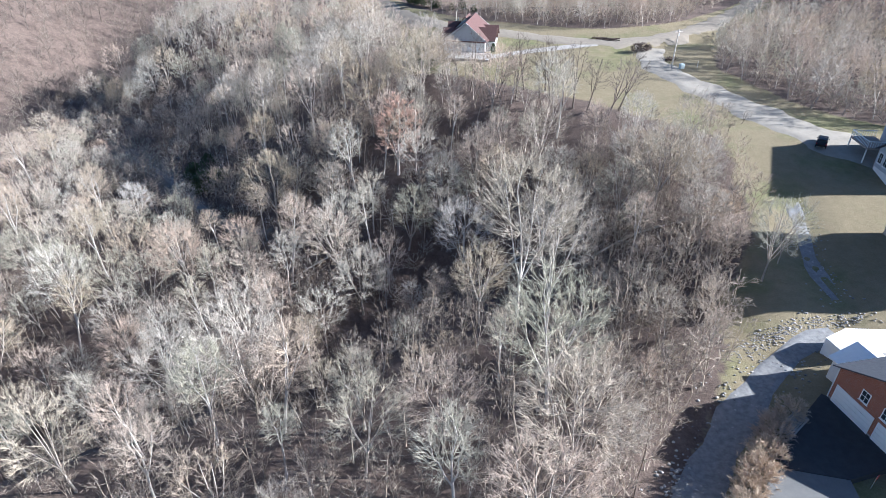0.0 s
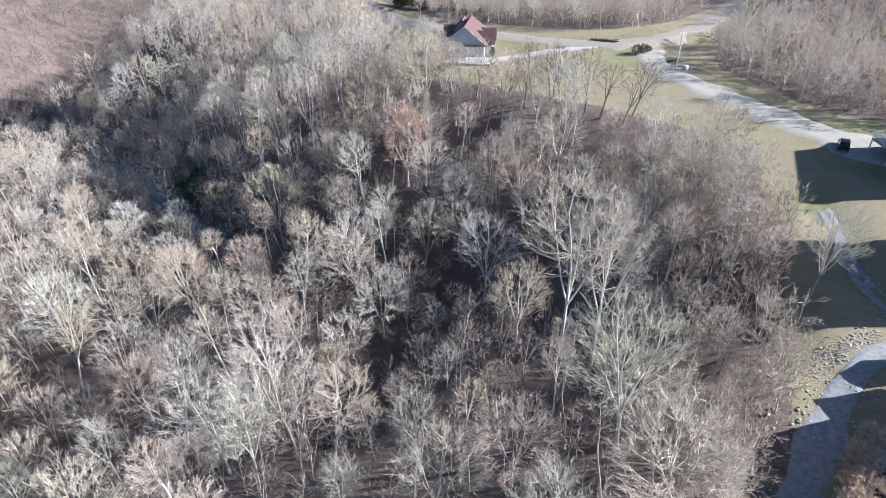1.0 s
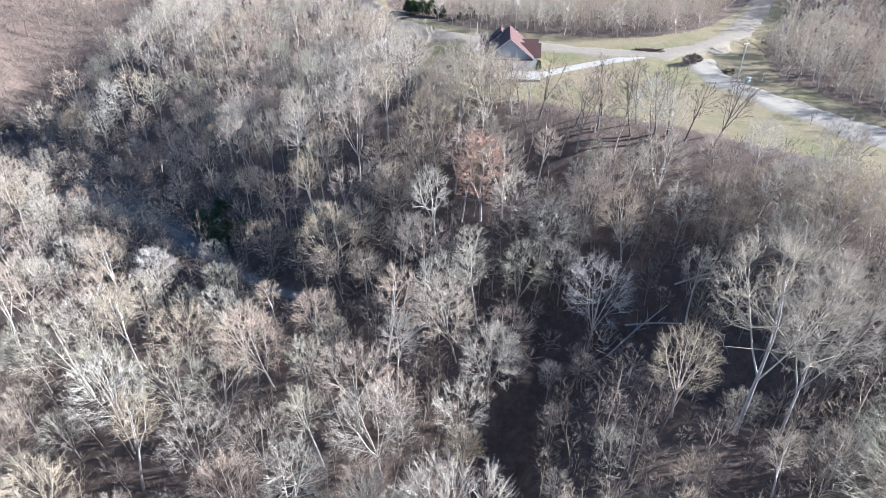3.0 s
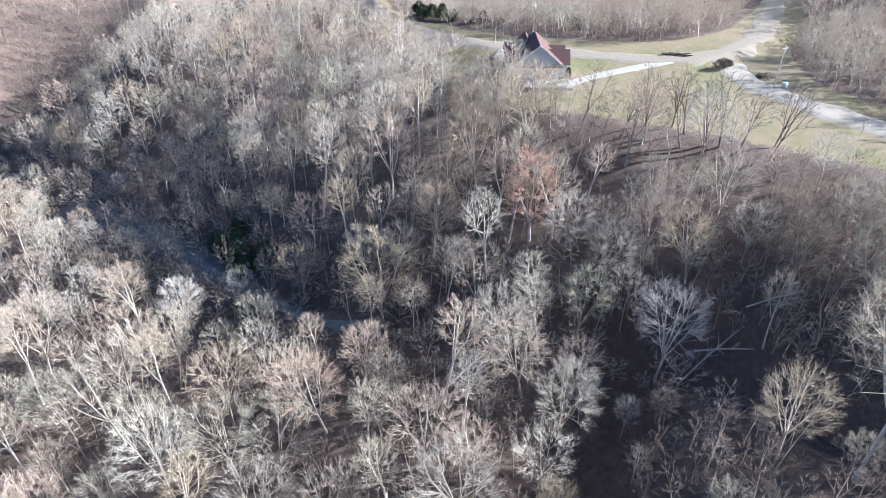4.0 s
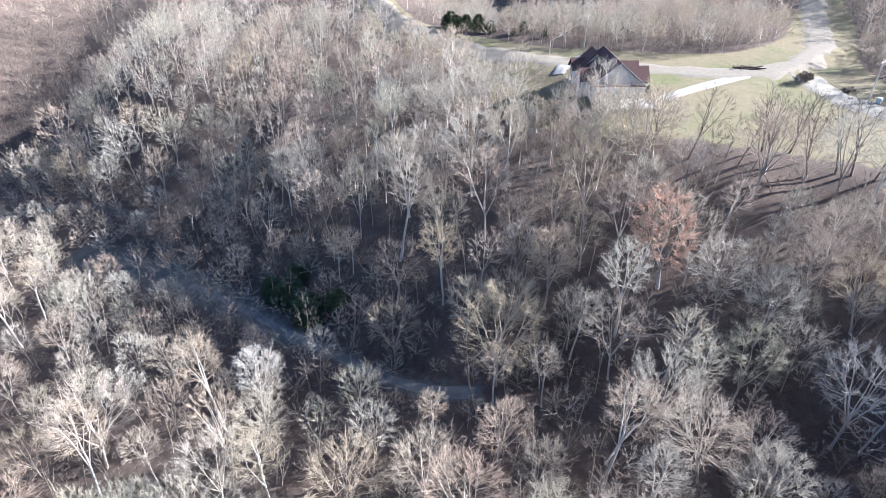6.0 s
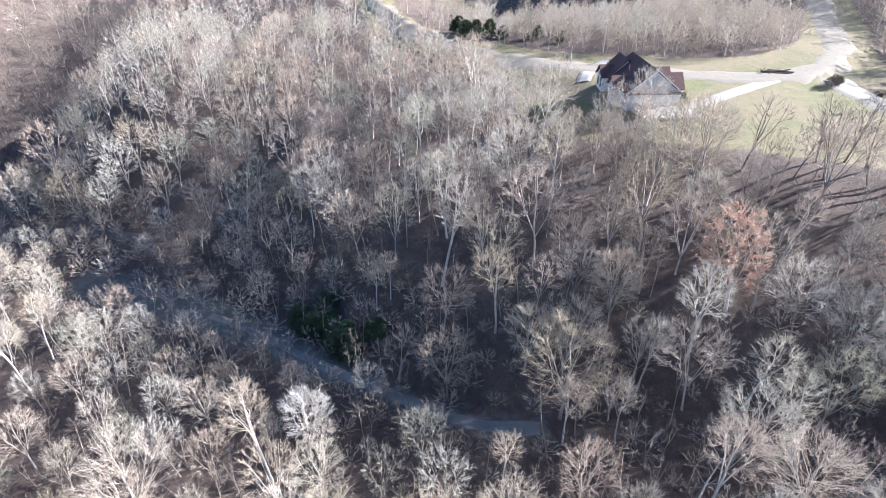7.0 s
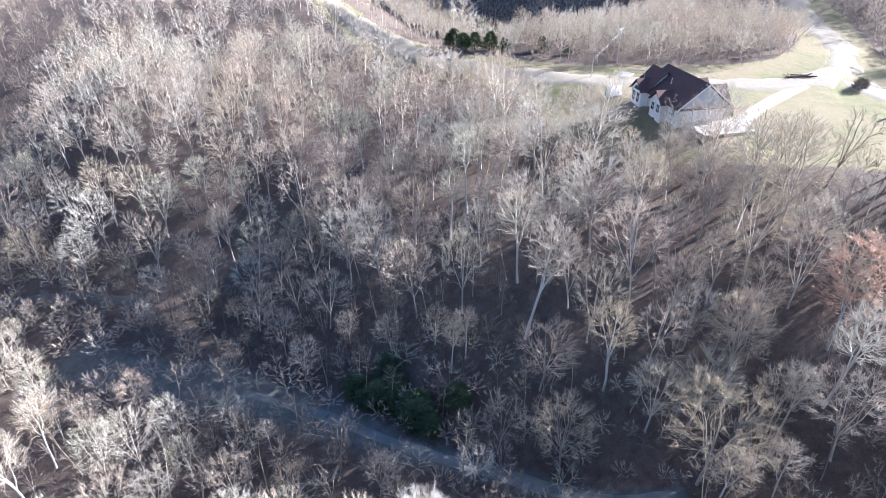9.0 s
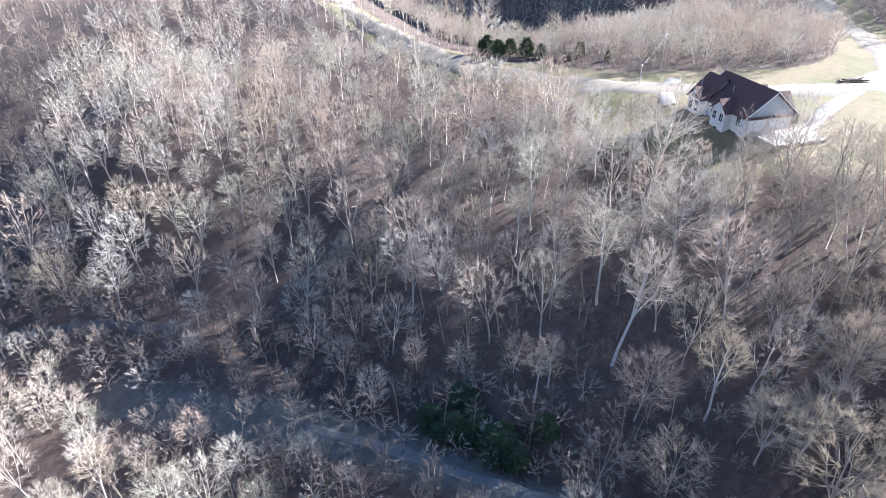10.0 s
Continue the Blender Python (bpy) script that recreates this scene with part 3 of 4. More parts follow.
under = scatter(9000, (-95, 46, 28, 140), 3.2, lambda x, y: woods(x, y, False) * open_slope(x, y) ** 9 * 0.8, 12)
# brown twigs, toned down further so canopy shade is in the colour
thicket("undergrowth", under, BUSH, 13, 0.6, 1.2, "brown leafless undergrowth", "undergrowth", MAT_DARKTWIG, MAT_DARKTWIG)
fore = scatter(6000, (-45, 30, 24, 72), 2.2, lambda x, y: np.minimum(woods(x, y, False) * 1.6, 1) * np.where(x > -14, 0.85, 0.45), 14)
thicket("brush_thicket", fore, SMALL, 17, 0.4, 0.75, "brown tangled brush at the foot of the wood", "brush", MAT_BRUSH, MAT_BRUSH)
brush = scatter(5000, (-22, 100, 80, 215), 2.5, lambda x, y: woods(x, y) * (x < 10 + 0.74 * y) * np.where(y < 150, x > 48, (y < 215) * (x > -22)), 28)
thicket("far_brush", brush, BUSH[:2], 29, 0.9, 1.7, "brown leafless brush along the far wood", "brush", MAT_BRUSH, MAT_BRUSH)
vale = scatter(9000, (-140, 6, 70, 225), 2.5, lambda x, y: (along(VALLEY, x, y)[0] < 14) * np.where(clear_of(TRACK, x, y, 2.0), 0.75, np.where(x < -62, 0.5, 0.08)), 33)
thicket("valley_brush", vale, HAZE, 34, 0.7, 1.7, "hazy leafless brush along the shaded valley floor", "brush")
edge = scatter(6000, (11, 40, 25, 86), 1.9, lambda x, y: ~inside(OPEN_LAND, x, y) * clear_of(CREEK, x, y, 3) * clear_of(RAVINE, x, y, 4) * 0.8, 35)
thicket("gully_brush", edge, SMALL, 36, 0.5, 1.25, "brown leafless brush between the wood and the lawn", "brush", MAT_BRUSH, MAT_BRUSH)
# valley shade is put into these saplings' colour by the darker twig material
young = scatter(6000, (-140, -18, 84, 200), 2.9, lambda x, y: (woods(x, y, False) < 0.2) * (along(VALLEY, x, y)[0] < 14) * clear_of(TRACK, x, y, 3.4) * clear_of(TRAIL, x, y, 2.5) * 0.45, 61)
thicket("valley_saplings", young, SMALL + WHIP, 62, 0.7, 1.3, "slender saplings on the valley floor, twigs darkened to stand in for shade", "saplings", MAT_DARKTWIG, MAT_DARKTWIG)
lane = scatter(1500, (6, 60, 148, 200), 2.7, lambda x, y: woods(x, y, False), 37)
thicket("lane_woodland", lane, EAST, 38, 0.75, 1.1, "dense young bare woodland beside the lane", "woods")


# ---- buildings and things ----
MAT_ROOF = simple("brown_shingle", (0.095, 0.055, 0.050), (0.15, 0.088, 0.078), 2.5, 0.85, 0, 14, 0.02)
MAT_ROOF_NAVY = simple("slate_shingle", (0.05, 0.055, 0.07), (0.085, 0.09, 0.105), 2.5, 0.85, 0, 14, 0.02)
MAT_SIDING = simple("pale_siding", (0.60, 0.60, 0.59), (0.70, 0.70, 0.68), 1.5, 0.7)
MAT_GREYSIDING = simple("grey_siding", (0.42, 0.43, 0.44), (0.50, 0.51, 0.52), 1.5, 0.7)
MAT_BLUESIDING = simple("blue_siding", (0.24, 0.29, 0.36), (0.30, 0.35, 0.42), 1.5, 0.7)
MAT_TRIM = simple("white_trim", (0.74, 0.74, 0.73), (0.82, 0.82, 0.80), 2.0, 0.5)
MAT_WOOD = simple("weathered_wood", (0.22, 0.19, 0.17), (0.36, 0.32, 0.28), 3.0, 0.9, 0, 20, 0.01)
MAT_DARKWOOD = simple("rotten_wood", (0.05, 0.036, 0.028), (0.15, 0.11, 0.085), 2.0, 0.95, 0, 12, 0.03)
MAT_POLE = simple("utility_pole_wood", (0.50, 0.45, 0.39), (0.64, 0.58, 0.51), 2.0, 0.9)
MAT_METAL = simple("galvanised_metal", (0.42, 0.43, 0.44), (0.55, 0.56, 0.57), 3.0, 0.45, 0.7)
MAT_BOX = simple("grey_enamel", (0.45, 0.52, 0.52), (0.55, 0.62, 0.62), 2.0, 0.5)
MAT_CARPAINT = simple("dark_car_paint", (0.018, 0.019, 0.024), (0.026, 0.027, 0.033), 1.0, 0.25)
MAT_RUBBER = simple("tyre_rubber", (0.015, 0.015, 0.015), (0.03, 0.03, 0.03), 5.0, 0.85)
MAT_LAMP = simple("red_lens", (0.35, 0.02, 0.02), (0.45, 0.03, 0.03), 2.0, 0.3)
MAT_TAN = bark_material("tan_stems", [(0.0, (0.54, 0.44, 0.33)), (0.5, (0.60, 0.50, 0.38)), (1.0, (0.50, 0.39, 0.30))])
MAT_FLAG = simple("red_cloth", (0.5, 0.06, 0.05), (0.6, 0.1, 0.08), 2.0, 0.8)


def glass_material():
    m, tree, b = material("window_glass", 0.05)
    b.inputs["Base Color"].default_value = (0.03, 0.04, 0.05, 1)
    b.inputs["Specular IOR Level"].default_value = 0.8
    return m


def brick_material():
    m, tree, b = material("red_brick", 0.9)
    t = tree.nodes.new("ShaderNodeTexBrick")
    co = tree.nodes.new("ShaderNodeTexCoord")
    mp = tree.nodes.new("ShaderNodeMapping")
    mp.inputs["Rotation"].default_value = (radians(90), 0, radians(90))
    tree.links.new(co.outputs["Object"], mp.inputs[0])
    tree.links.new(mp.outputs[0], t.inputs["Vector"])
    t.inputs["Scale"].default_value = 4.5
    t.inputs["Color1"].default_value = (0.33, 0.13, 0.075, 1)
    t.inputs["Color2"].default_value = (0.24, 0.095, 0.06, 1)
    t.inputs["Mortar"].default_value = (0.38, 0.33, 0.29, 1)
    t.inputs["Mortar Size"].default_value = 0.012
    n = noise_tex(tree, 1.4, 4, 0.6, world_coords(tree))
    tree.links.new(mix(tree, 0.35, t.outputs["Color"], ramp(tree, n, [(0.3, (0.6, 0.55, 0.5)), (0.7, (1.1, 1.05, 1.0))]), 'MULTIPLY'), b.inputs["Base Color"])
    return m


MAT_APRON = simple("worn_concrete", (0.11, 0.11, 0.11), (0.17, 0.167, 0.16), 0.8, 0.9, 0, 12, 0.01)
MAT_GLASS = glass_material()
MAT_BRICK = brick_material()


def hexa(bm, x0, x1, y0, y1, z0, z1):
    vs = [bm.verts.new(c) for c in ((x0, y0, z0), (x1, y0, z0), (x1, y1, z0), (x0, y1, z0), (x0, y0, z1), (x1, y0, z1), (x1, y1, z1), (x0, y1, z1))]
    for f in ((3, 2, 1, 0), (4, 5, 6, 7), (0, 1, 5, 4), (1, 2, 6, 5), (2, 3, 7, 6), (3, 0, 4, 7)):
        bm.faces.new([vs[i] for i in f])


def block(*sizes, bevel=0.0):
    bm = bmesh.new()
    for s in sizes:
        hexa(bm, *s)
    if bevel:
        bmesh.ops.bevel(bm, geom=bm.edges[:], offset=bevel, segments=2, affect='EDGES')
    return bm


def part(name, bm, mat, parent, label=""):
    me = bpy.data.meshes.new(name)
    bm.to_mesh(me)
    bm.free()
    me.materials.append(mat)
    ob = new(name, me)
    if parent:
        ob.parent = parent
    return tagged(ob, label)


def thing(name, m, label, category, group="", kind=""):
    ob = new(name)
    ob.matrix_world = m
    return tagged(ob, label, category, group, kind)


def gable_roof(x0, x1, y0, y1, eave, ridge, thick=0.16, across=False):
    """Two sloping slabs; the ridge runs along y, or along x where across is set."""
    bm = bmesh.new()
    if across:
        mid = (y0 + y1) / 2
        prof = [(y0, eave), (mid, ridge), (y1, eave), (y1, eave - thick), (mid, ridge - thick), (y0, eave - thick)]
        ends = [[bm.verts.new((x, a, z)) for a, z in prof] for x in (x0, x1)]
    else:
        mid = (x0 + x1) / 2
        prof = [(x0, eave), (mid, ridge), (x1, eave), (x1, eave - thick), (mid, ridge - thick), (x0, eave - thick)]
        ends = [[bm.verts.new((a, y, z)) for a, z in prof] for y in (y0, y1)]
    n = len(prof)
    for i in range(n):
        j = (i + 1) % n
        bm.faces.new((ends[0][i], ends[0][j], ends[1][j], ends[1][i]))
    for e in ends:
        bm.faces.new((e[0], e[1], e[4], e[5]))
        bm.faces.new((e[1], e[2], e[3], e[4]))
    bmesh.ops.recalc_face_normals(bm, faces=bm.faces[:])
    return bm


def gable_body(x0, x1, y0, y1, base, eave, ridge, across=False):
    """Walls with gable ends, closed as one solid body."""
    bm = bmesh.new()
    if across:
        mid = (y0 + y1) / 2
        prof = [(y0, base), (y1, base), (y1, eave), (mid, ridge), (y0, eave)]
        ends = [[bm.verts.new((x, a, z)) for a, z in prof] for x in (x0, x1)]
    else:
        mid = (x0 + x1) / 2
        prof = [(x0, base), (x1, base), (x1, eave), (mid, ridge), (x0, eave)]
        ends = [[bm.verts.new((a, y, z)) for a, z in prof] for y in (y0, y1)]
    for i in range(5):
        j = (i + 1) % 5
        bm.faces.new((ends[0][i], ends[0][j], ends[1][j], ends[1][i]))
    for e in ends:
        bm.faces.new(e)
    bmesh.ops.recalc_face_normals(bm, faces=bm.faces[:])
    return bm


def round_mesh(rings, seg=10):
    """A turned solid from (radius, height) rings."""
    bm = bmesh.new()
    loops = [[bm.verts.new((r * math.cos(6.2832 * k / seg), r * math.sin(6.2832 * k / seg), z)) for k in range(seg)] for r, z in rings]
    for a, b in zip(loops, loops[1:]):
        for k in range(seg):
            bm.faces.new((a[k], a[(k + 1) % seg], b[(k + 1) % seg], b[k]))
    bm.faces.new(loops[0][::-1])
    bm.faces.new(loops[-1])
    return bm


def window(parent, x, y, z, w, h, face, bars=1):
    """A framed window on a wall. face: which way it looks, 'w', 'e', 's' or 'n'."""
    turn = {'s': 0, 'e': 90, 'n': 180, 'w': -90}[face]
    m = pose(x, y, z, 0, 0, turn)
    t = 0.09
    fr = part("window", block((-w / 2 - t, w / 2 + t, -0.06, 0.02, -h / 2 - t, -h / 2), (-w / 2 - t, w / 2 + t, -0.06, 0.02, h / 2, h / 2 + t),
                              (-w / 2 - t, -w / 2, -0.06, 0.02, -h / 2, h / 2), (w / 2, w / 2 + t, -0.06, 0.02, -h / 2, h / 2)), MAT_TRIM, parent)
    fr.matrix_local = m
    part("pane", block((-w / 2, w / 2, -0.025, 0.01, -h / 2, h / 2)), MAT_GLASS, fr, "dark glass pane")
    part("sill", block((-w / 2 - 0.15, w / 2 + 0.15, -0.12, 0.0, -h / 2 - t - 0.07, -h / 2 - t)), MAT_TRIM, fr)
    if bars:
        part("glazing_bar", block((-w / 2, w / 2, -0.04, -0.026, -0.025, 0.025), (-0.025, 0.025, -0.042, -0.026, -h / 2, h / 2)), MAT_TRIM, fr)
    return fr


def garage_door(parent, x, y, z, w, h, face):
    turn = {'s': 0, 'e': 90, 'n': 180, 'w': -90}[face]
    fr = part("garage_door", block((-w / 2 - 0.1, -w / 2, -0.07, 0.03, 0, h), (w / 2, w / 2 + 0.1, -0.07, 0.03, 0, h), (-w / 2 - 0.1, w / 2 + 0.1, -0.07, 0.03, h, h + 0.12)), MAT_TRIM, parent, "white panelled garage door")
    fr.matrix_local = pose(x, y, z, 0, 0, turn)
    for i in range(4):
        part("panel", block((-w / 2, w / 2, -0.035, 0.01, i * h / 4 + 0.012, (i + 1) * h / 4 - 0.012)), MAT_TRIM, fr)
    return fr


def ridge_house():
    """The single-storey house on the ridge, seen from front and west."""
    at = spot(4.7, 132.8, -12.4, K, 23.55)
    h = thing("house", at, "pale single-storey house with a dark brown shingle roof on the ridge", "house")
    part("wall", gable_body(-3.7, 4.5, -0.8, 10.5, -1.6, 2.5, 5.7), MAT_SIDING, h)
    part("gable_panel", gable_body(-3.6, 4.4, -0.86, -0.803, 2.45, 2.47, 5.55), MAT_GREYSIDING, h, "grey front gable panel")
    part("wall", gable_body(-4.1, 1.5, 8.0, 12.0, -2.2, 2.6, 5.2), MAT_SIDING, h)
    part("wall", gable_body(-5.2, -1.5, 8.3, 11.3, -2.2, 2.5, 3.9, True), MAT_TRIM, h, "white west gable wall")
    part("wall", gable_body(-5.0, -1.5, 2.2, 5.4, -2.2, 2.35, 3.7, True), MAT_SIDING, h)
    part("wall", gable_body(2, 6.0, 1.4, 4.8, -1.6, 2.3, 4.2, True), MAT_SIDING, h)
    part("wall", gable_body(2, 5.8, 6.2, 9.2, -1.6, 2.3, 3.9, True), MAT_SIDING, h)
    part("roof", gable_roof(-4.3, 5.1, -1.3, 11.0, 2.35, 6.05), MAT_ROOF, h)
    part("roof", gable_roof(-4.65, 1.95, 7.6, 12.4, 2.5, 5.62), MAT_ROOF, h)
    part("roof", gable_roof(-5.6, -1.2, 7.95, 11.65, 2.4, 4.2, 0.14, True), MAT_ROOF, h)
    part("roof", gable_roof(-5.4, -1.2, 1.8, 5.8, 2.25, 4.0, 0.14, True), MAT_ROOF, h)
    part("roof", gable_roof(1.6, 6.5, 1.0, 5.2, 2.2, 4.5, 0.14, True), MAT_ROOF, h)
    part("roof", gable_roof(1.6, 6.2, 5.8, 9.6, 2.2, 4.2, 0.14, True), MAT_ROOF, h)
    part("pent_roof", block((-4.1, 4.9, -1.55, -0.87, 2.2, 2.36)), MAT_ROOF, h, "narrow shingled roof over the garage doors")
    for y in (-1.3, 10.95):
        bm = bmesh.new()
        for e in (-4.32, 5.12):
            v = [bm.verts.new(c) for c in ((e, y, 2.2), (0.4, y, 5.9), (0.4, y, 6.08), (e, y, 2.38), (e, y - 0.05, 2.2), (0.4, y - 0.05, 5.9), (0.4, y - 0.05, 6.08), (e, y - 0.05, 2.38))]
            for f in ((0, 1, 2, 3), (4, 5, 6, 7), (0, 1, 5, 4), (2, 3, 7, 6), (0, 3, 7, 4)):
                bm.faces.new([v[i] for i in f])
        bmesh.ops.recalc_face_normals(bm, faces=bm.faces[:])
        part("rake_trim", bm, MAT_TRIM, h, "white rake trim")
    garage_door(h, -1.6, -0.8, 0.05, 2.5, 1.65, 's')
    garage_door(h, 2.2, -0.8, 0.05, 2.5, 1.65, 's')
    for y, x in ((0.7, -3.7), (3.0, -5.0), (4.6, -5.0), (6.7, -3.7)):
        window(h, x, y, 1.3, 0.8, 1.25, 'w')
    for y in (9.1, 10.5):
        window(h, -5.2, y, 1.25, 0.85, 1.6, 'w')
    arch = bmesh.new()
    c = [arch.verts.new((-5.26, 9.8 + 0.8 * math.cos(a), 2.4 + 0.7 * math.sin(a))) for a in [i * math.pi / 10 for i in range(11)]]
    d = [arch.verts.new((-5.20, 9.8 + 0.8 * math.cos(a), 2.4 + 0.7 * math.sin(a))) for a in [i * math.pi / 10 for i in range(11)]]
    arch.faces.new(c[::-1])
    for i in range(10):
        arch.faces.new((c[i], c[i + 1], d[i + 1], d[i]))
    part("arched_pane", arch, MAT_GLASS, h, "arched dark fanlight")
    for y, x in ((1.0, -3.7), (3.8, -5.0), (9.8, -5.2)):
        window(h, x, y, -0.9, 0.85, 1.0, 'w', 0)
    window(h, 6.0, 3.1, 1.2, 1.1, 1.2, 'e')
    window(h, 5.8, 7.7, 1.2, 0.9, 1.2, 'e')
    part("vent_pipe", round_mesh([(0.06, 3.4), (0.06, 5.2)], 8), MAT_METAL, h, "pale vent pipe").location = (-1.8, 5.6, 0)
    part("vent_pipe", round_mesh([(0.06, 3.0), (0.06, 5.0)], 8), MAT_METAL, h, "pale vent pipe").location = (-3.6, 10.9, 0)
    p = thing("patio", at, "white sunlit concrete parking pad on a retaining wall", "patio", kind="structure")
    part("slab", block((-2.6, 6.2, -6.4, -0.9, -0.12, 0.06), bevel=0.03), MAT_CONCRETE, p)
    # a concrete wall; the shade on its face is put in by the wood colour
    part("retaining_wall", block((-2.6, 6.2, -6.35, -6.0, -2.8, -0.125), (-2.55, -2.2, -5.99, -1.2, -2.4, -0.125)), MAT_WOOD, p, "retaining wall, given the darker wood colour for its shaded face")


def simple_house(name, m, w, d, eave, ridge, siding, roof, label, foundation=0.5):
    h = thing(name, m, label, "house")
    part("foundation", block((0.05, w - 0.05, 0.05, d - 0.05, -1.5, foundation)), MAT_CONCRETE, h)
    part("wall", gable_body(0, w, 0, d, foundation + 0.003, eave, ridge), siding, h)
    part("roof", gable_roof(-0.5, w + 0.5, -0.5, d + 0.5, eave - 0.05, ridge + 0.32), roof, h)
    return h


def railing(parent, x0, y0, x1, y1, z, tall=1.0):
    """A deck rail between two corners: rail, bottom rail and balusters."""
    n = max(2, int(math.hypot(x1 - x0, y1 - y0) / 0.35))
    for k in range(n + 1):
        x, y = x0 + (x1 - x0) * k / n, y0 + (y1 - y0) * k / n
        part("baluster", block((x - 0.025, x + 0.025, y - 0.025, y + 0.025, z, z + tall - 0.05)), MAT_TRIM, parent)
    part("handrail", block((min(x0, x1) - 0.06, max(x0, x1) + 0.06, min(y0, y1) - 0.06, max(y0, y1) + 0.06, z + tall - 0.05, z + tall + 0.03)), MAT_TRIM, parent)


def deck(name, m, w, d, tall, label):
    k = thing(name, m, label, "deck")
    for i in range(int(d / 0.3)):
        part("plank", block((0, w, i * 0.3 + 0.01, i * 0.3 + 0.29, tall - 0.05, tall)), MAT_WOOD, k)
    part("joist", block((0, w, 0.02, 0.08, tall - 0.3, tall - 0.055), (0, w, d - 0.12, d - 0.06, tall - 0.3, tall - 0.055), (0.0, 0.06, 0.09, d - 0.13, tall - 0.3, tall - 0.055)), MAT_WOOD, k)
    for x, y in ((0.08, 0.08), (0.08, d - 0.1), (w - 0.1, 0.08), (w - 0.1, d - 0.1)):
        part("post", block((x - 0.08, x + 0.08, y - 0.08, y + 0.08, -1.2, tall - 0.31)), MAT_TRIM, k, "white painted post")
    railing(k, 0.05, 0.05, w, 0.05, tall)
    railing(k, 0.05, d - 0.05, w, d - 0.05, tall)
    railing(k, 0.05, 0.12, 0.05, d - 0.12, tall)
    return k


ridge_house()
blue = simple_house("house", spot(60.2, 70, -6, K * 0.9, 21.8), 11, 12, 7.2, 11.4, MAT_BLUESIDING, MAT_ROOF_NAVY, "two-storey blue-grey house with raised decks above the lawn")
part("wall", gable_body(-3.6, 0.3, 0.2, 5.2, 0.9, 3.6, 5.2, True), MAT_GREYSIDING, blue, "grey gabled sunroom wall")
part("foundation", block((-3.55, 0.2, 0.25, 5.15, -1.5, 0.9)), MAT_TRIM, blue, "white sunroom base")
part("roof", gable_roof(-4.0, 0.4, -0.2, 5.6, 3.5, 5.5, 0.14, True), MAT_ROOF_NAVY, blue)
for y in (1.2, 2.7, 4.2):
    window(blue, -3.6, y, 2.4, 0.9, 1.4, 'w')
for x in (-2.6, -1.0):
    window(blue, x, 0.2, 2.4, 0.9, 1.3, 's')
for y in (7.0, 9.5):
    window(blue, 0, y, 4.4, 0.9, 1.3, 'w')
    window(blue, 0, y, 1.6, 0.9, 1.3, 'w')
deck("deck", spot(56.7, 76.3, -6, 1.15, 22.0), 3.7, 5.4, 3.0, "raised timber deck with white railings on a blue-grey house")
white = simple_house("house", spot(50.6, 47.2, -1, K, 20.6), 11, 13.8, 8.6, 12.4, MAT_SIDING, MAT_ROOF_NAVY, "pale two-storey house beside the stony swale")
for y in (3, 6.5, 10):
    window(white, 0, y, 6.4, 0.9, 1.3, 'w')
    window(white, 0, y, 3.4, 0.9, 1.3, 'w')
deck("deck", spot(48.7, 51.4, -1, 1.2, 20.2), 2.1, 4.0, 2.9, "raised deck with white posts behind a pale house")

brick = simple_house("house", spot(31.2, 36.0, -78, 1.0, 19.5), 13, 9, 4.3, 7.5, MAT_BRICK, MAT_ROOF_NAVY, "red brick house with white garage doors and a dark roof", 0.3)
garage_door(brick, 2.9, 0, 0.02, 4.6, 2.15, 's')
garage_door(brick, 7.2, 0, 0.02, 2.6, 2.15, 's')
for x in (3.6, 6.2, 8.8):
    window(brick, x, 0, 3.5, 0.85, 1.15, 's')
part("wall", gable_body(-3.2, -0.02, 2.8, 8.2, -1.2, 2.4, 3.6, True), MAT_SIDING, brick)
part("roof", gable_roof(-3.6, -0.04, 2.4, 8.6, 2.25, 3.85, 0.16, True), MAT_TRIM, brick, "white sunlit porch roof")
part("downpipe", block((-0.02, 0.08, -0.1, -0.02, 0.1, 4.3)), MAT_TRIM, brick, "white downpipe")


def pad(name, pts, z, mat, label, category, deep=1.2):
    """A flat slab with a sunk edge."""
    bm = bmesh.new()
    top = [bm.verts.new((K * x, K * y, K * z)) for x, y in pts]
    low = [bm.verts.new((K * x, K * y, K * z - deep)) for x, y in pts]
    bm.faces.new(top)
    n = len(pts)
    for i in range(n):
        bm.faces.new((top[i], low[i], low[(i + 1) % n], top[(i + 1) % n]))
    bmesh.ops.recalc_face_normals(bm, faces=bm.faces[:])
    return tagged(part(name, bm, mat, None), label, category, kind="structure")


pad("pavement_drive", [(25.5, 31.5), (30.9, 36.3), (33.6, 34), (33.4, 29.6), (28.6, 28.2), (24.2, 29.2)], 19.52, MAT_ASPHALT, "black asphalt driveway in front of brick garage doors", "driveway")
pad("pavement_apron", [(21.2, 26.4), (24.1, 29.15), (28.55, 28.15), (27.0, 18), (18, 18)], 19.52, MAT_APRON, "grey concrete apron beside the asphalt driveway", "driveway")
pad("terrace", [(34.2, 42.2), (36.6, 43.5), (41.5, 43.3), (41.5, 40.4), (34.6, 40.2)], 20.4, MAT_TRIM, "bright white sunlit terrace behind the brick house", "terrace", 3.6)
ribbon("pavement_house_drive", [(9, 128.3), (13, 130.4), (20, 133), (28, 135.2), (35, 136.6)], 3.2, MAT_CONCRETE, 0.10, "white concrete driveway curving to the house", "driveway", 2.0, 0.03)
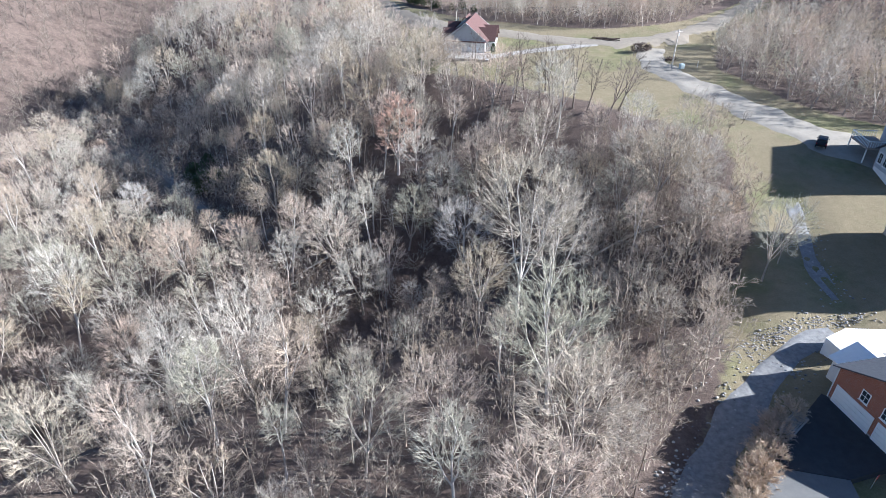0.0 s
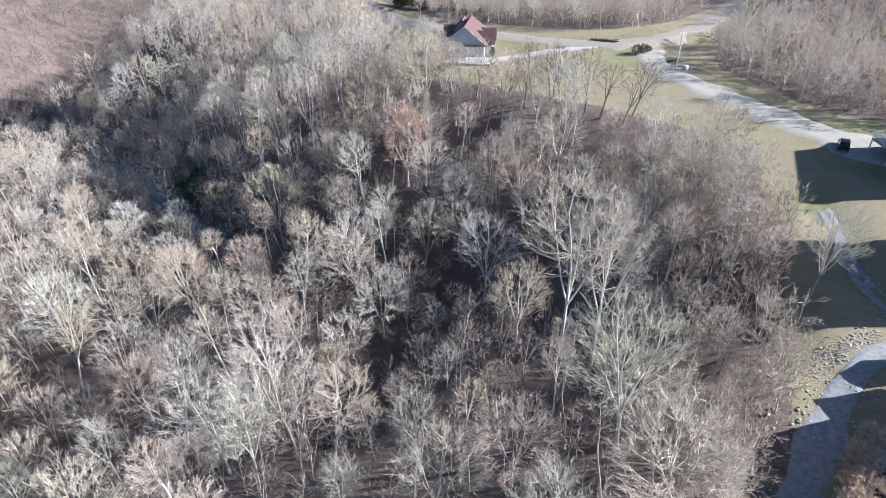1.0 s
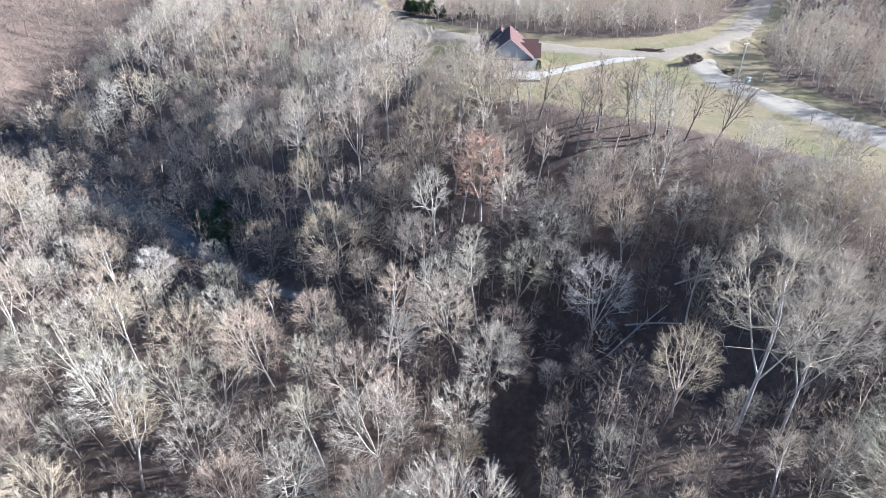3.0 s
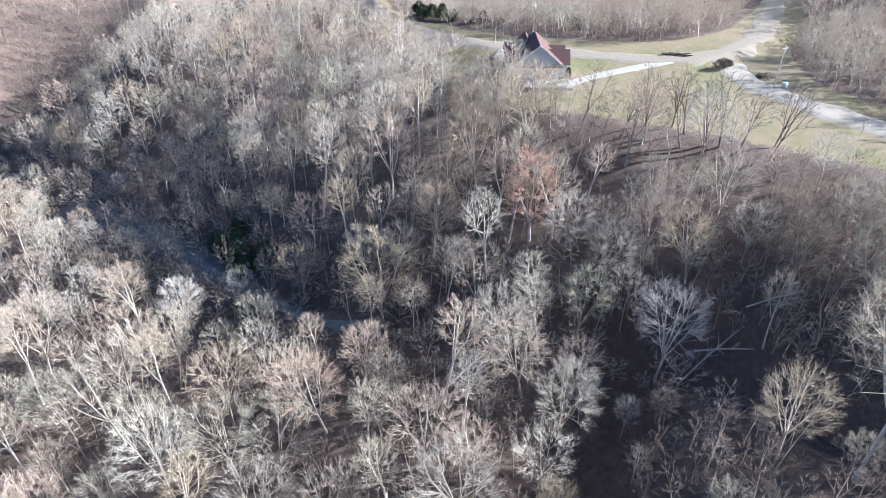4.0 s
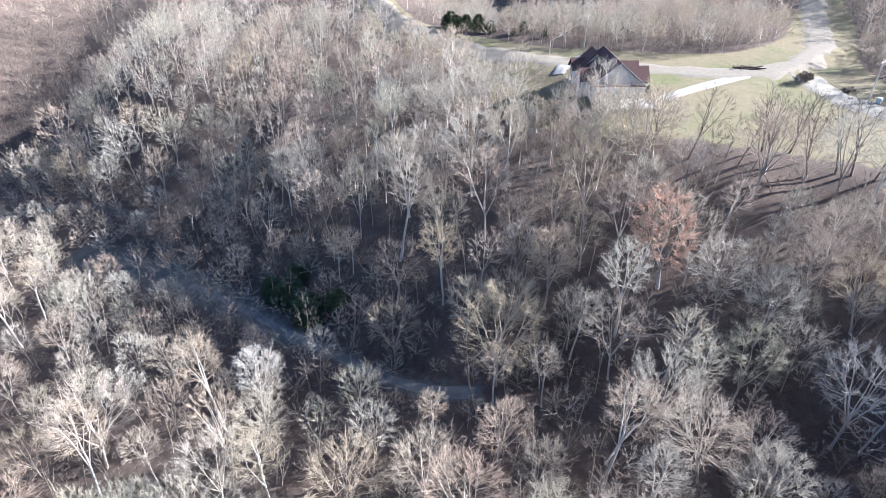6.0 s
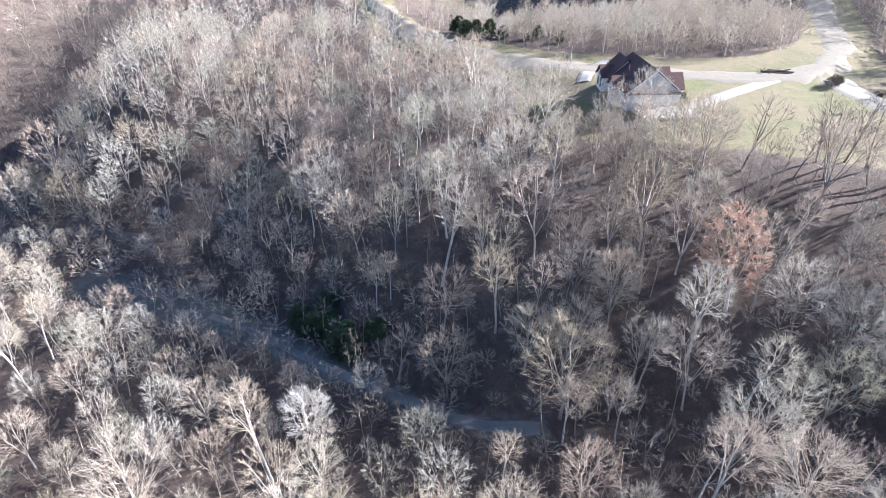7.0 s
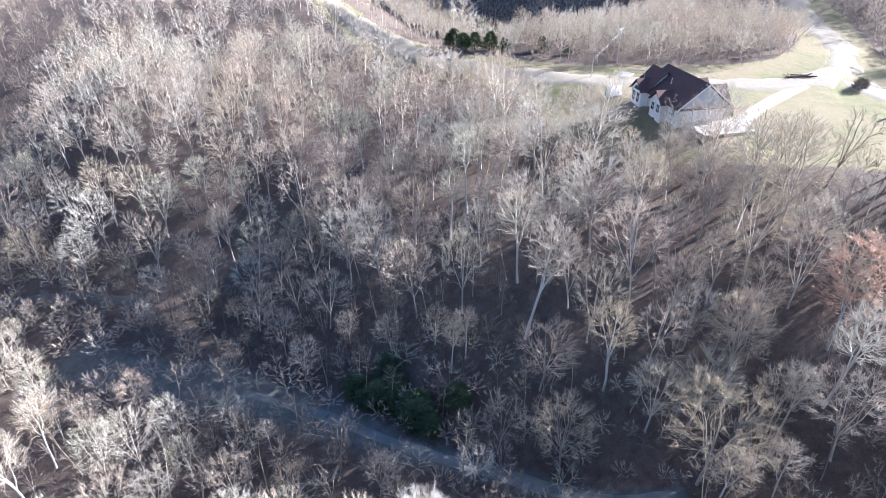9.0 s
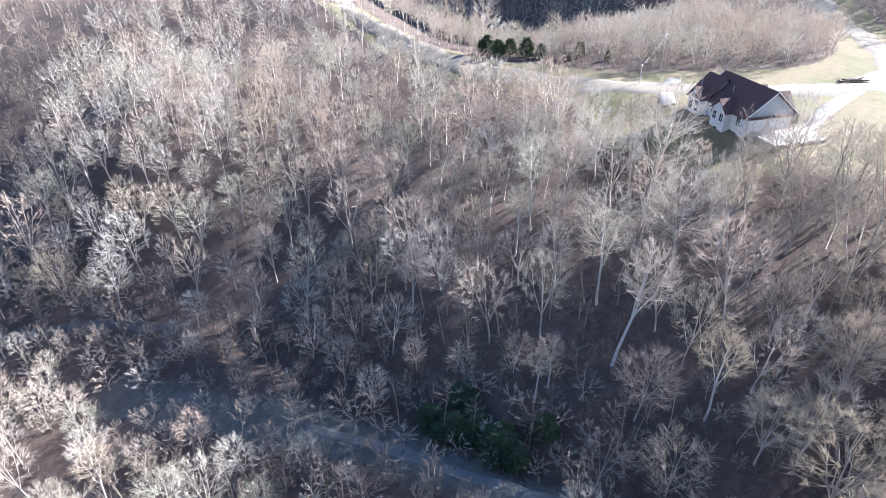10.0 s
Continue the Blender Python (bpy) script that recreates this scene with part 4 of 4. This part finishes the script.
ribbon("pavement_path", [(11, 156.5), (6.3, 154), (3, 150.6), (0.8, 147.8)], 3.4, MAT_CONCRETE, 0.10, "white concrete path beside the house", "path", 1.0, 0.05)


def utility_pole(x, y, tall, label, transformer=True):
    p = thing("utility_pole", spot(x, y, 20), label, "utility pole")
    part("pole", round_mesh([(0.19, -0.6), (0.18, 2), (0.13, tall)]), MAT_POLE, p)
    part("crossarm", block((-1.1, 1.1, -0.08, 0.08, tall - 0.75, tall - 0.58)), MAT_POLE, p)
    for i in (-0.95, -0.35, 0.35, 0.95):
        ins = part("insulator", round_mesh([(0.05, 0), (0.07, 0.06), (0.05, 0.12), (0.06, 0.2), (0.02, 0.25)], 8), MAT_METAL, p)
        ins.location = (i, 0, tall - 0.58)
    if transformer:
        t = part("transformer", round_mesh([(0.2, 0), (0.24, 0.05), (0.24, 0.7), (0.2, 0.78)], 12), MAT_METAL, p, "grey transformer can")
        t.location = (0.32, 0.2, tall - 1.75)
    return p


def wire(a, b, sag, label, r=0.025):
    cu = bpy.data.curves.new("power_line", 'CURVE')
    cu.dimensions = '3D'
    cu.bevel_depth = r
    cu.bevel_resolution = 0
    s = cu.splines.new('POLY')
    s.points.add(15)
    for i in range(16):
        u = i / 15
        s.points[i].co = (*(Vector(a).lerp(Vector(b), u) - Vector((0, 0, sag * 4 * u * (1 - u)))), 1)
    ob = new("power_line", cu)
    cu.materials.append(MAT_METAL)
    return tagged(ob, label, "cable", kind="structure")


utility_pole(13.5, 163, 9.3, "pale wooden utility pole behind the house")
post = thing("service_post", spot(3.3, 157.7), "short pale service post beside the lane", "post")
part("pole", round_mesh([(0.12, -0.5), (0.09, 4.6)]), MAT_POLE, post)
part("meter_box", block((-0.15, 0.15, -0.2, -0.08, 1.2, 1.7), bevel=0.02), MAT_BOX, post, "grey meter box")
wire((K * 13.5, K * 163, K * H(13.5, 163) + 8.3), (K * 3.3, K * 157.7, K * H(3.3, 157.7) + 4.5), 0.3, "service cable from pole to post")
utility_pole(45, 120, 10.0, "wooden utility pole beside the gravel drive")
utility_pole(-5, 200, 10.5, "distant wooden utility pole above the cedars", False)
box = thing("utility_box", spot(46.8, 119.6, 25), "grey-green utility cabinet beside the pole", "utility box")
part("cabinet", block((-0.6, 0.6, -0.45, 0.45, 0, 1.2), bevel=0.04), MAT_BOX, box)
part("cabinet_lid", block((-0.64, 0.64, -0.49, 0.49, 1.205, 1.29), bevel=0.02), MAT_BOX, box)
sign = thing("marker_post", spot(50, 120), "white marker post near the wood edge", "post")
part("post", round_mesh([(0.06, -0.3), (0.06, 1.7)], 8), MAT_TRIM, sign)


def car():
    c = thing("car", spot(53.6, 81.0, -33) @ pose(0, 0, 0.36), "dark parked sport utility car on the gravel drive", "car")
    prof = [(-2.3, 0.35), (-2.35, 0.8), (-2.2, 1.05), (-1.9, 1.62), (-1.2, 1.72), (0.2, 1.70), (0.95, 1.12), (2.0, 0.98), (2.32, 0.75), (2.3, 0.35)]
    bm = bmesh.new()
    sides = []
    for x, inset in ((-0.92, 0), (-0.86, 1), (0.86, 1), (0.92, 0)):
        sides.append([bm.verts.new((x * (0.84 if z > 1.2 else 1.0), y * (0.985 if inset else 1), z + (0.03 if inset and z > 0.5 else 0))) for y, z in prof])
    n = len(prof)
    for a, b in zip(sides, sides[1:]):
        for i in range(n):
            bm.faces.new((a[i], a[(i + 1) % n], b[(i + 1) % n], b[i]))
    bm.faces.new(sides[0])
    bm.faces.new(sides[-1])
    bmesh.ops.recalc_face_normals(bm, faces=bm.faces[:])
    part("body", bm, MAT_CARPAINT, c)
    part("windscreen", block((-0.66, 0.66, 0.35, 0.42, 1.2, 1.55)), MAT_GLASS, c).matrix_local = pose(0, 0.16, -0.02)
    part("rear_window", block((-0.64, 0.64, -2.12, -2.08, 1.15, 1.5)), MAT_GLASS, c)
    for s in (-1, 1):
        part("side_window", block((s * 0.80, s * 0.815, -1.6, 0.1, 1.18, 1.55) if s > 0 else (-0.815, -0.80, -1.6, 0.1, 1.18, 1.55)), MAT_GLASS, c)
        part("tail_light", block((s * 0.8 - 0.1, s * 0.8 + 0.1, -2.37, -2.3, 0.8, 1.0), bevel=0.015), MAT_LAMP, c)
        part("mirror", block((s * 1.0 - 0.09, s * 1.0 + 0.09, 0.35, 0.48, 1.05, 1.2), bevel=0.03), MAT_CARPAINT, c)
        for y in (-1.4, 1.45):
            w = part("wheel", round_mesh([(0.3, -0.11), (0.36, -0.08), (0.36, 0.08), (0.3, 0.11)], 18), MAT_RUBBER, c)
            w.matrix_local = pose(s * 0.84, y, 0.2, 0, 90, 0)
            part("rim", round_mesh([(0.21, -0.12), (0.21, 0.12)], 12), MAT_METAL, w, "grey metal rim")


car()


def log_pile(x, y, turn, logs, length, label, seed):
    p = thing("log_pile", spot(x, y, turn), label, "log pile")
    rng = np.random.default_rng(seed)
    for i in range(logs):
        V, Fc = [], []
        a = np.array((rng.uniform(-length / 2, length / 4), rng.normal() * 0.6, 0.15 + 0.12 * (i % 4)))
        d = unit(np.array((1, rng.normal() * 0.25, rng.normal() * 0.08)))
        ln = length * rng.uniform(0.3, 0.7)
        tube(V, Fc, [a, a + d * ln / 2 + (0, 0, 0.05), a + d * ln], (0.22, 0.19, 0.12), 6)
        o = new("log", mesh_from("log", V, Fc, [MAT_DARKWOOD]))
        o.parent = p
    V, Fc = [], []
    for _ in range(160):
        a = np.array((rng.uniform(-length / 2, length / 2), rng.normal() * 0.8, rng.uniform(0, 0.5)))
        sliver(V, Fc, a, a + unit(rng.normal(size=3) + (0, 0, 0.4)) * rng.uniform(0.5, 1.3), 0.1, rng)
    o = new("brushwood", mesh_from("brushwood", V, Fc, [MAT_DARKWOOD]))
    o.parent = p


log_pile(35.8, 139.7, -18, 14, 7.0, "long dark pile of logs and brushwood on the pale field", 1)
log_pile(46.4, 125.6, 30, 9, 4.0, "dark heap of brushwood beside the utility pole", 2)


def shrub(x, y, size, mat_pair, label, group="", name="shrub", wide=1.0, category="shrub"):
    ob = plant(name, mat_pair, x, y, size, x * 3.1, label, group, wide)
    ob["category"] = category
    return ob


DENSE = [grow(100 + i, 2.0, 0.05, 0.5, 6, 60, 5, 5, 0.4, 0.04, 0.1, 0.2, 0.8, 1) for i in range(2)]
M_BROWNBUSH = tree_meshes("brown_bush", DENSE, MAT_DARKBARK, MAT_DARKBARK)
M_TANBUSH = tree_meshes("tan_bush", DENSE, MAT_TAN, MAT_TAN)
for x, y, s in ((41.2, 131.2, 1.25), (42.6, 131.6, 1.2), (43.6, 132.4, 0.9)):
    shrub(x, y, 0.75 * s, M_BROWNBUSH[0], "rounded brown leafless shrub at the lane junction", "shrubs at the junction", wide=1.2)
for i, (x, y, s) in enumerate(((27.3, 34.3, 1.5), (26.2, 33.6, 1.3), (25.2, 32.4, 1.7), (24.4, 31.3, 1.5), (23.6, 30.3, 1.8), (23.0, 29.2, 1.5), (22.3, 28.3, 1.8), (21.4, 27.3, 1.5), (20.7, 26.0, 1.6))):
    shrub(x, y, 0.72 * s, M_TANBUSH[i % 2], "golden-tan dry ornamental shrub beside the creek", "shrubs along the creek")
shrub(34.6, 65.5, 1.7, M_TANBUSH[0], "pale tan bush where the lawn meets the wood")
for i, (x, y) in enumerate(((45.0, 98.9), (45.5, 93.5), (46.2, 90), (43, 87))):
    shrub(x, y, 0.2 + 0.02 * (i % 3), M_DARK[i % 4], "small bare fruit tree on the lawn", "young orchard", "tree", 1.3, "tree")


def cedar_shape(seed, tall):
    rng = np.random.default_rng(seed)
    TV, TF, CV, CF = [], [], [], []
    tube(TV, TF, [np.array((0.0, 0, -0.3)), np.array((0.05, 0, tall * 0.5)), np.array((0, 0, tall * 0.95))], (0.14, 0.09, 0.02), 5)
    for _ in range(1000):
        u = rng.random() ** 0.8
        z = tall * (0.06 + 0.92 * u)
        r = (0.1 + 0.26 * tall * (1 - u ** 2.2) ** 0.8) * rng.uniform(0.35, 1.0)
        a = rng.random() * 6.283
        p = np.array((math.cos(a) * r, math.sin(a) * r, z))
        sliver(CV, CF, p, p + unit(np.array((math.cos(a), math.sin(a), 0.7)) + rng.normal(size=3) * 0.4) * rng.uniform(0.3, 0.6), 0.2, rng)
    return np.array(TV), np.array(TF), np.array(CV), np.array(CF)


M_CEDAR = tree_meshes("cedar", [cedar_shape(i, 4.5) for i in (1, 2)], MAT_DARKBARK, MAT_CEDAR)
rng = np.random.default_rng(44)
for i in range(16):
    u = i / 15
    x, y = -11 + 20 * u + rng.normal() * 0.8, 192 - 22 * u + rng.normal() * 1.5
    if i > 8 and i % 2:
        continue
    shrub(x, y, rng.uniform(0.5, 0.95) * (1.0 if u < 0.4 else 0.7), M_CEDAR[i % 2], "dark green cedar among bare brush beside the lane", "cedars beside the lane", "cedar", 1.5, "tree")
shrub(10.8, 131.8, 0.45, M_CEDAR[0], "small green cone-shaped conifer beside the house", "", "conifer", 1.0, "tree")


for i in range(16):
    u = i / 15
    x, y = -48.5 - 6 * u + rng.normal() * 1.6, 115 + 9 * u + rng.normal() * 1.6
    shrub(x, y, rng.uniform(0.5, 0.85), M_CEDAR[i % 2], "low dark evergreen bush in the shaded valley", "evergreen bushes in the valley", "evergreen_bush", 2.2)


def boards():
    p = thing("board_stack", spot(27.0, 33.0, 40, 1.35, 19.56), "leaning stack of weathered pale boards on the driveway", "boards")
    for i in range(7):
        o = part("board", block((-1.6 + 0.06 * i, 1.5 + 0.05 * i, -0.55 + 0.16 * i, -0.42 + 0.16 * i, 0.02 + 0.03 * (i % 2), 0.06 + 0.03 * (i % 2))), MAT_CONCRETE, p)
    for x in (-1.2, 1.1):
        part("batten", block((x, x + 0.1, -0.6, 0.65, 0.1, 0.15)), MAT_CONCRETE, p)


boards()
f = thing("garden_flag", spot(29.6, 27.6, 30, 1.0, 19.57), "small red and white garden flag on a thin pole", "flag")
part("pole", round_mesh([(0.02, -0.2), (0.02, 1.5)], 6), MAT_METAL, f)
part("cloth", block((0.03, 0.4, -0.01, 0.01, 0.9, 1.45)), MAT_FLAG, f)


def stones(name, line, width, count, lo, hi, seed, label):
    """Loose stones lying along a line, joined into one mesh."""
    bm = bmesh.new()
    bmesh.ops.create_icosphere(bm, subdivisions=1, radius=1)
    bm.verts.ensure_lookup_table()
    P = np.array([v.co[:] for v in bm.verts])
    Q = np.array([[v.index for v in f.verts] for f in bm.faces])
    bm.free()
    rng = np.random.default_rng(seed)
    p = np.array(line, float)
    seg = np.r_[0, np.cumsum(np.hypot(*np.diff(p, axis=0).T))]
    V, Fc, tone, n = [], [], [], 0
    for _ in range(count):
        s = rng.uniform(0, seg[-1])
        x = np.interp(s, seg, p[:, 0]) + rng.normal() * width / 2
        y = np.interp(s, seg, p[:, 1]) + rng.normal() * width / 2
        r = rng.uniform(lo, hi)
        V.append(P * (1 + rng.normal(size=(len(P), 1)) * 0.22) * (r, r * rng.uniform(0.5, 1), r * 0.55) + (K * x, K * y, K * H(x, y) + r * 0.25))
        Fc.append(Q + n)
        tone.append(np.full(len(P), rng.random()))
        n += len(P)
    me = mesh_from(name, np.vstack(V), np.vstack(Fc), [MAT_ROCK], {"tone": np.concatenate(tone)})
    return tagged(new(name, me), label, "stones", kind="stuff")


MAT_ROCK = bark_material("grey_rock", [(0.0, (0.20, 0.20, 0.20)), (0.5, (0.32, 0.31, 0.30)), (1.0, (0.44, 0.43, 0.41))])
stones("creek_stones", CREEK, 3.4, 900, 0.08, 0.24, 1, "loose grey stones in the creek bed")
stones("riprap", [(27, 42.5), (31, 44.6), (36, 46.2), (41, 46.5)], 1.1, 420, 0.07, 0.18, 2, "pale riprap stones along the lawn bank")
stones("pale_stones", [(18.5, 30.5), (17.5, 27.5), (16.5, 25)], 1.4, 160, 0.1, 0.3, 3, "pale boulders at the creek side")
stones("swale_stones", SWALE, 1.8, 260, 0.08, 0.22, 4, "small grey stones in the drainage swale")


def fallen(x, y, turn, length, rise, seed, label):
    """A dead trunk lying on the ground with stubs of limbs."""
    f = thing("fallen_log", spot(x, y, turn, K), label, "fallen log")
    rng = np.random.default_rng(seed)
    V, Fc = [], []
    a = np.array((0, 0, 0.15))
    b = np.array((length, 0, H(x + length * math.cos(radians(turn)), y + length * math.sin(radians(turn))) - H(x, y) + rise))
    tube(V, Fc, [a, a * 0.5 + b * 0.5 + (0, 0.15, 0.1), b], (0.13, 0.1, 0.05), 7)
    o = new("trunk", mesh_from("fallen_trunk", V, Fc, [MAT_PALEBARK]))
    o.parent = f
    for i in range(7):
        V, Fc = [], []
        u = 0.35 + 0.6 * rng.random()
        p = a + (b - a) * u
        e = p + unit(np.array((0.6, rng.normal(), 0.5 + rng.random()))) * rng.uniform(0.8, 2.2)
        tube(V, Fc, [p, (p + e) / 2 + rng.normal(size=3) * 0.08, e], (0.05, 0.035, 0.01), 4)
        o = new("limb", mesh_from("fallen_limb", V, Fc, [MAT_PALEBARK]))
        o.parent = f


fallen(5.5, 72.5, 14, 8, 0.3, 1, "pale fallen trunk lying across the dark gully")
fallen(8.5, 75, -38, 6, 0.4, 2, "pale fallen trunk crossing another in the gully")
fallen(14.5, 76, -20, 5.5, 0.5, 3, "broken pale limb on the gully floor")
fallen(20, 66.5, 8, 6, 0.6, 4, "fallen trunk in brush beside the lawn")
fallen(24, 68, -12, 7, 0.5, 5, "fallen trunk in brush beside the lawn")
fallen(-21, 78, 30, 6, 0.8, 6, "pale fallen trunk on the woodland floor")
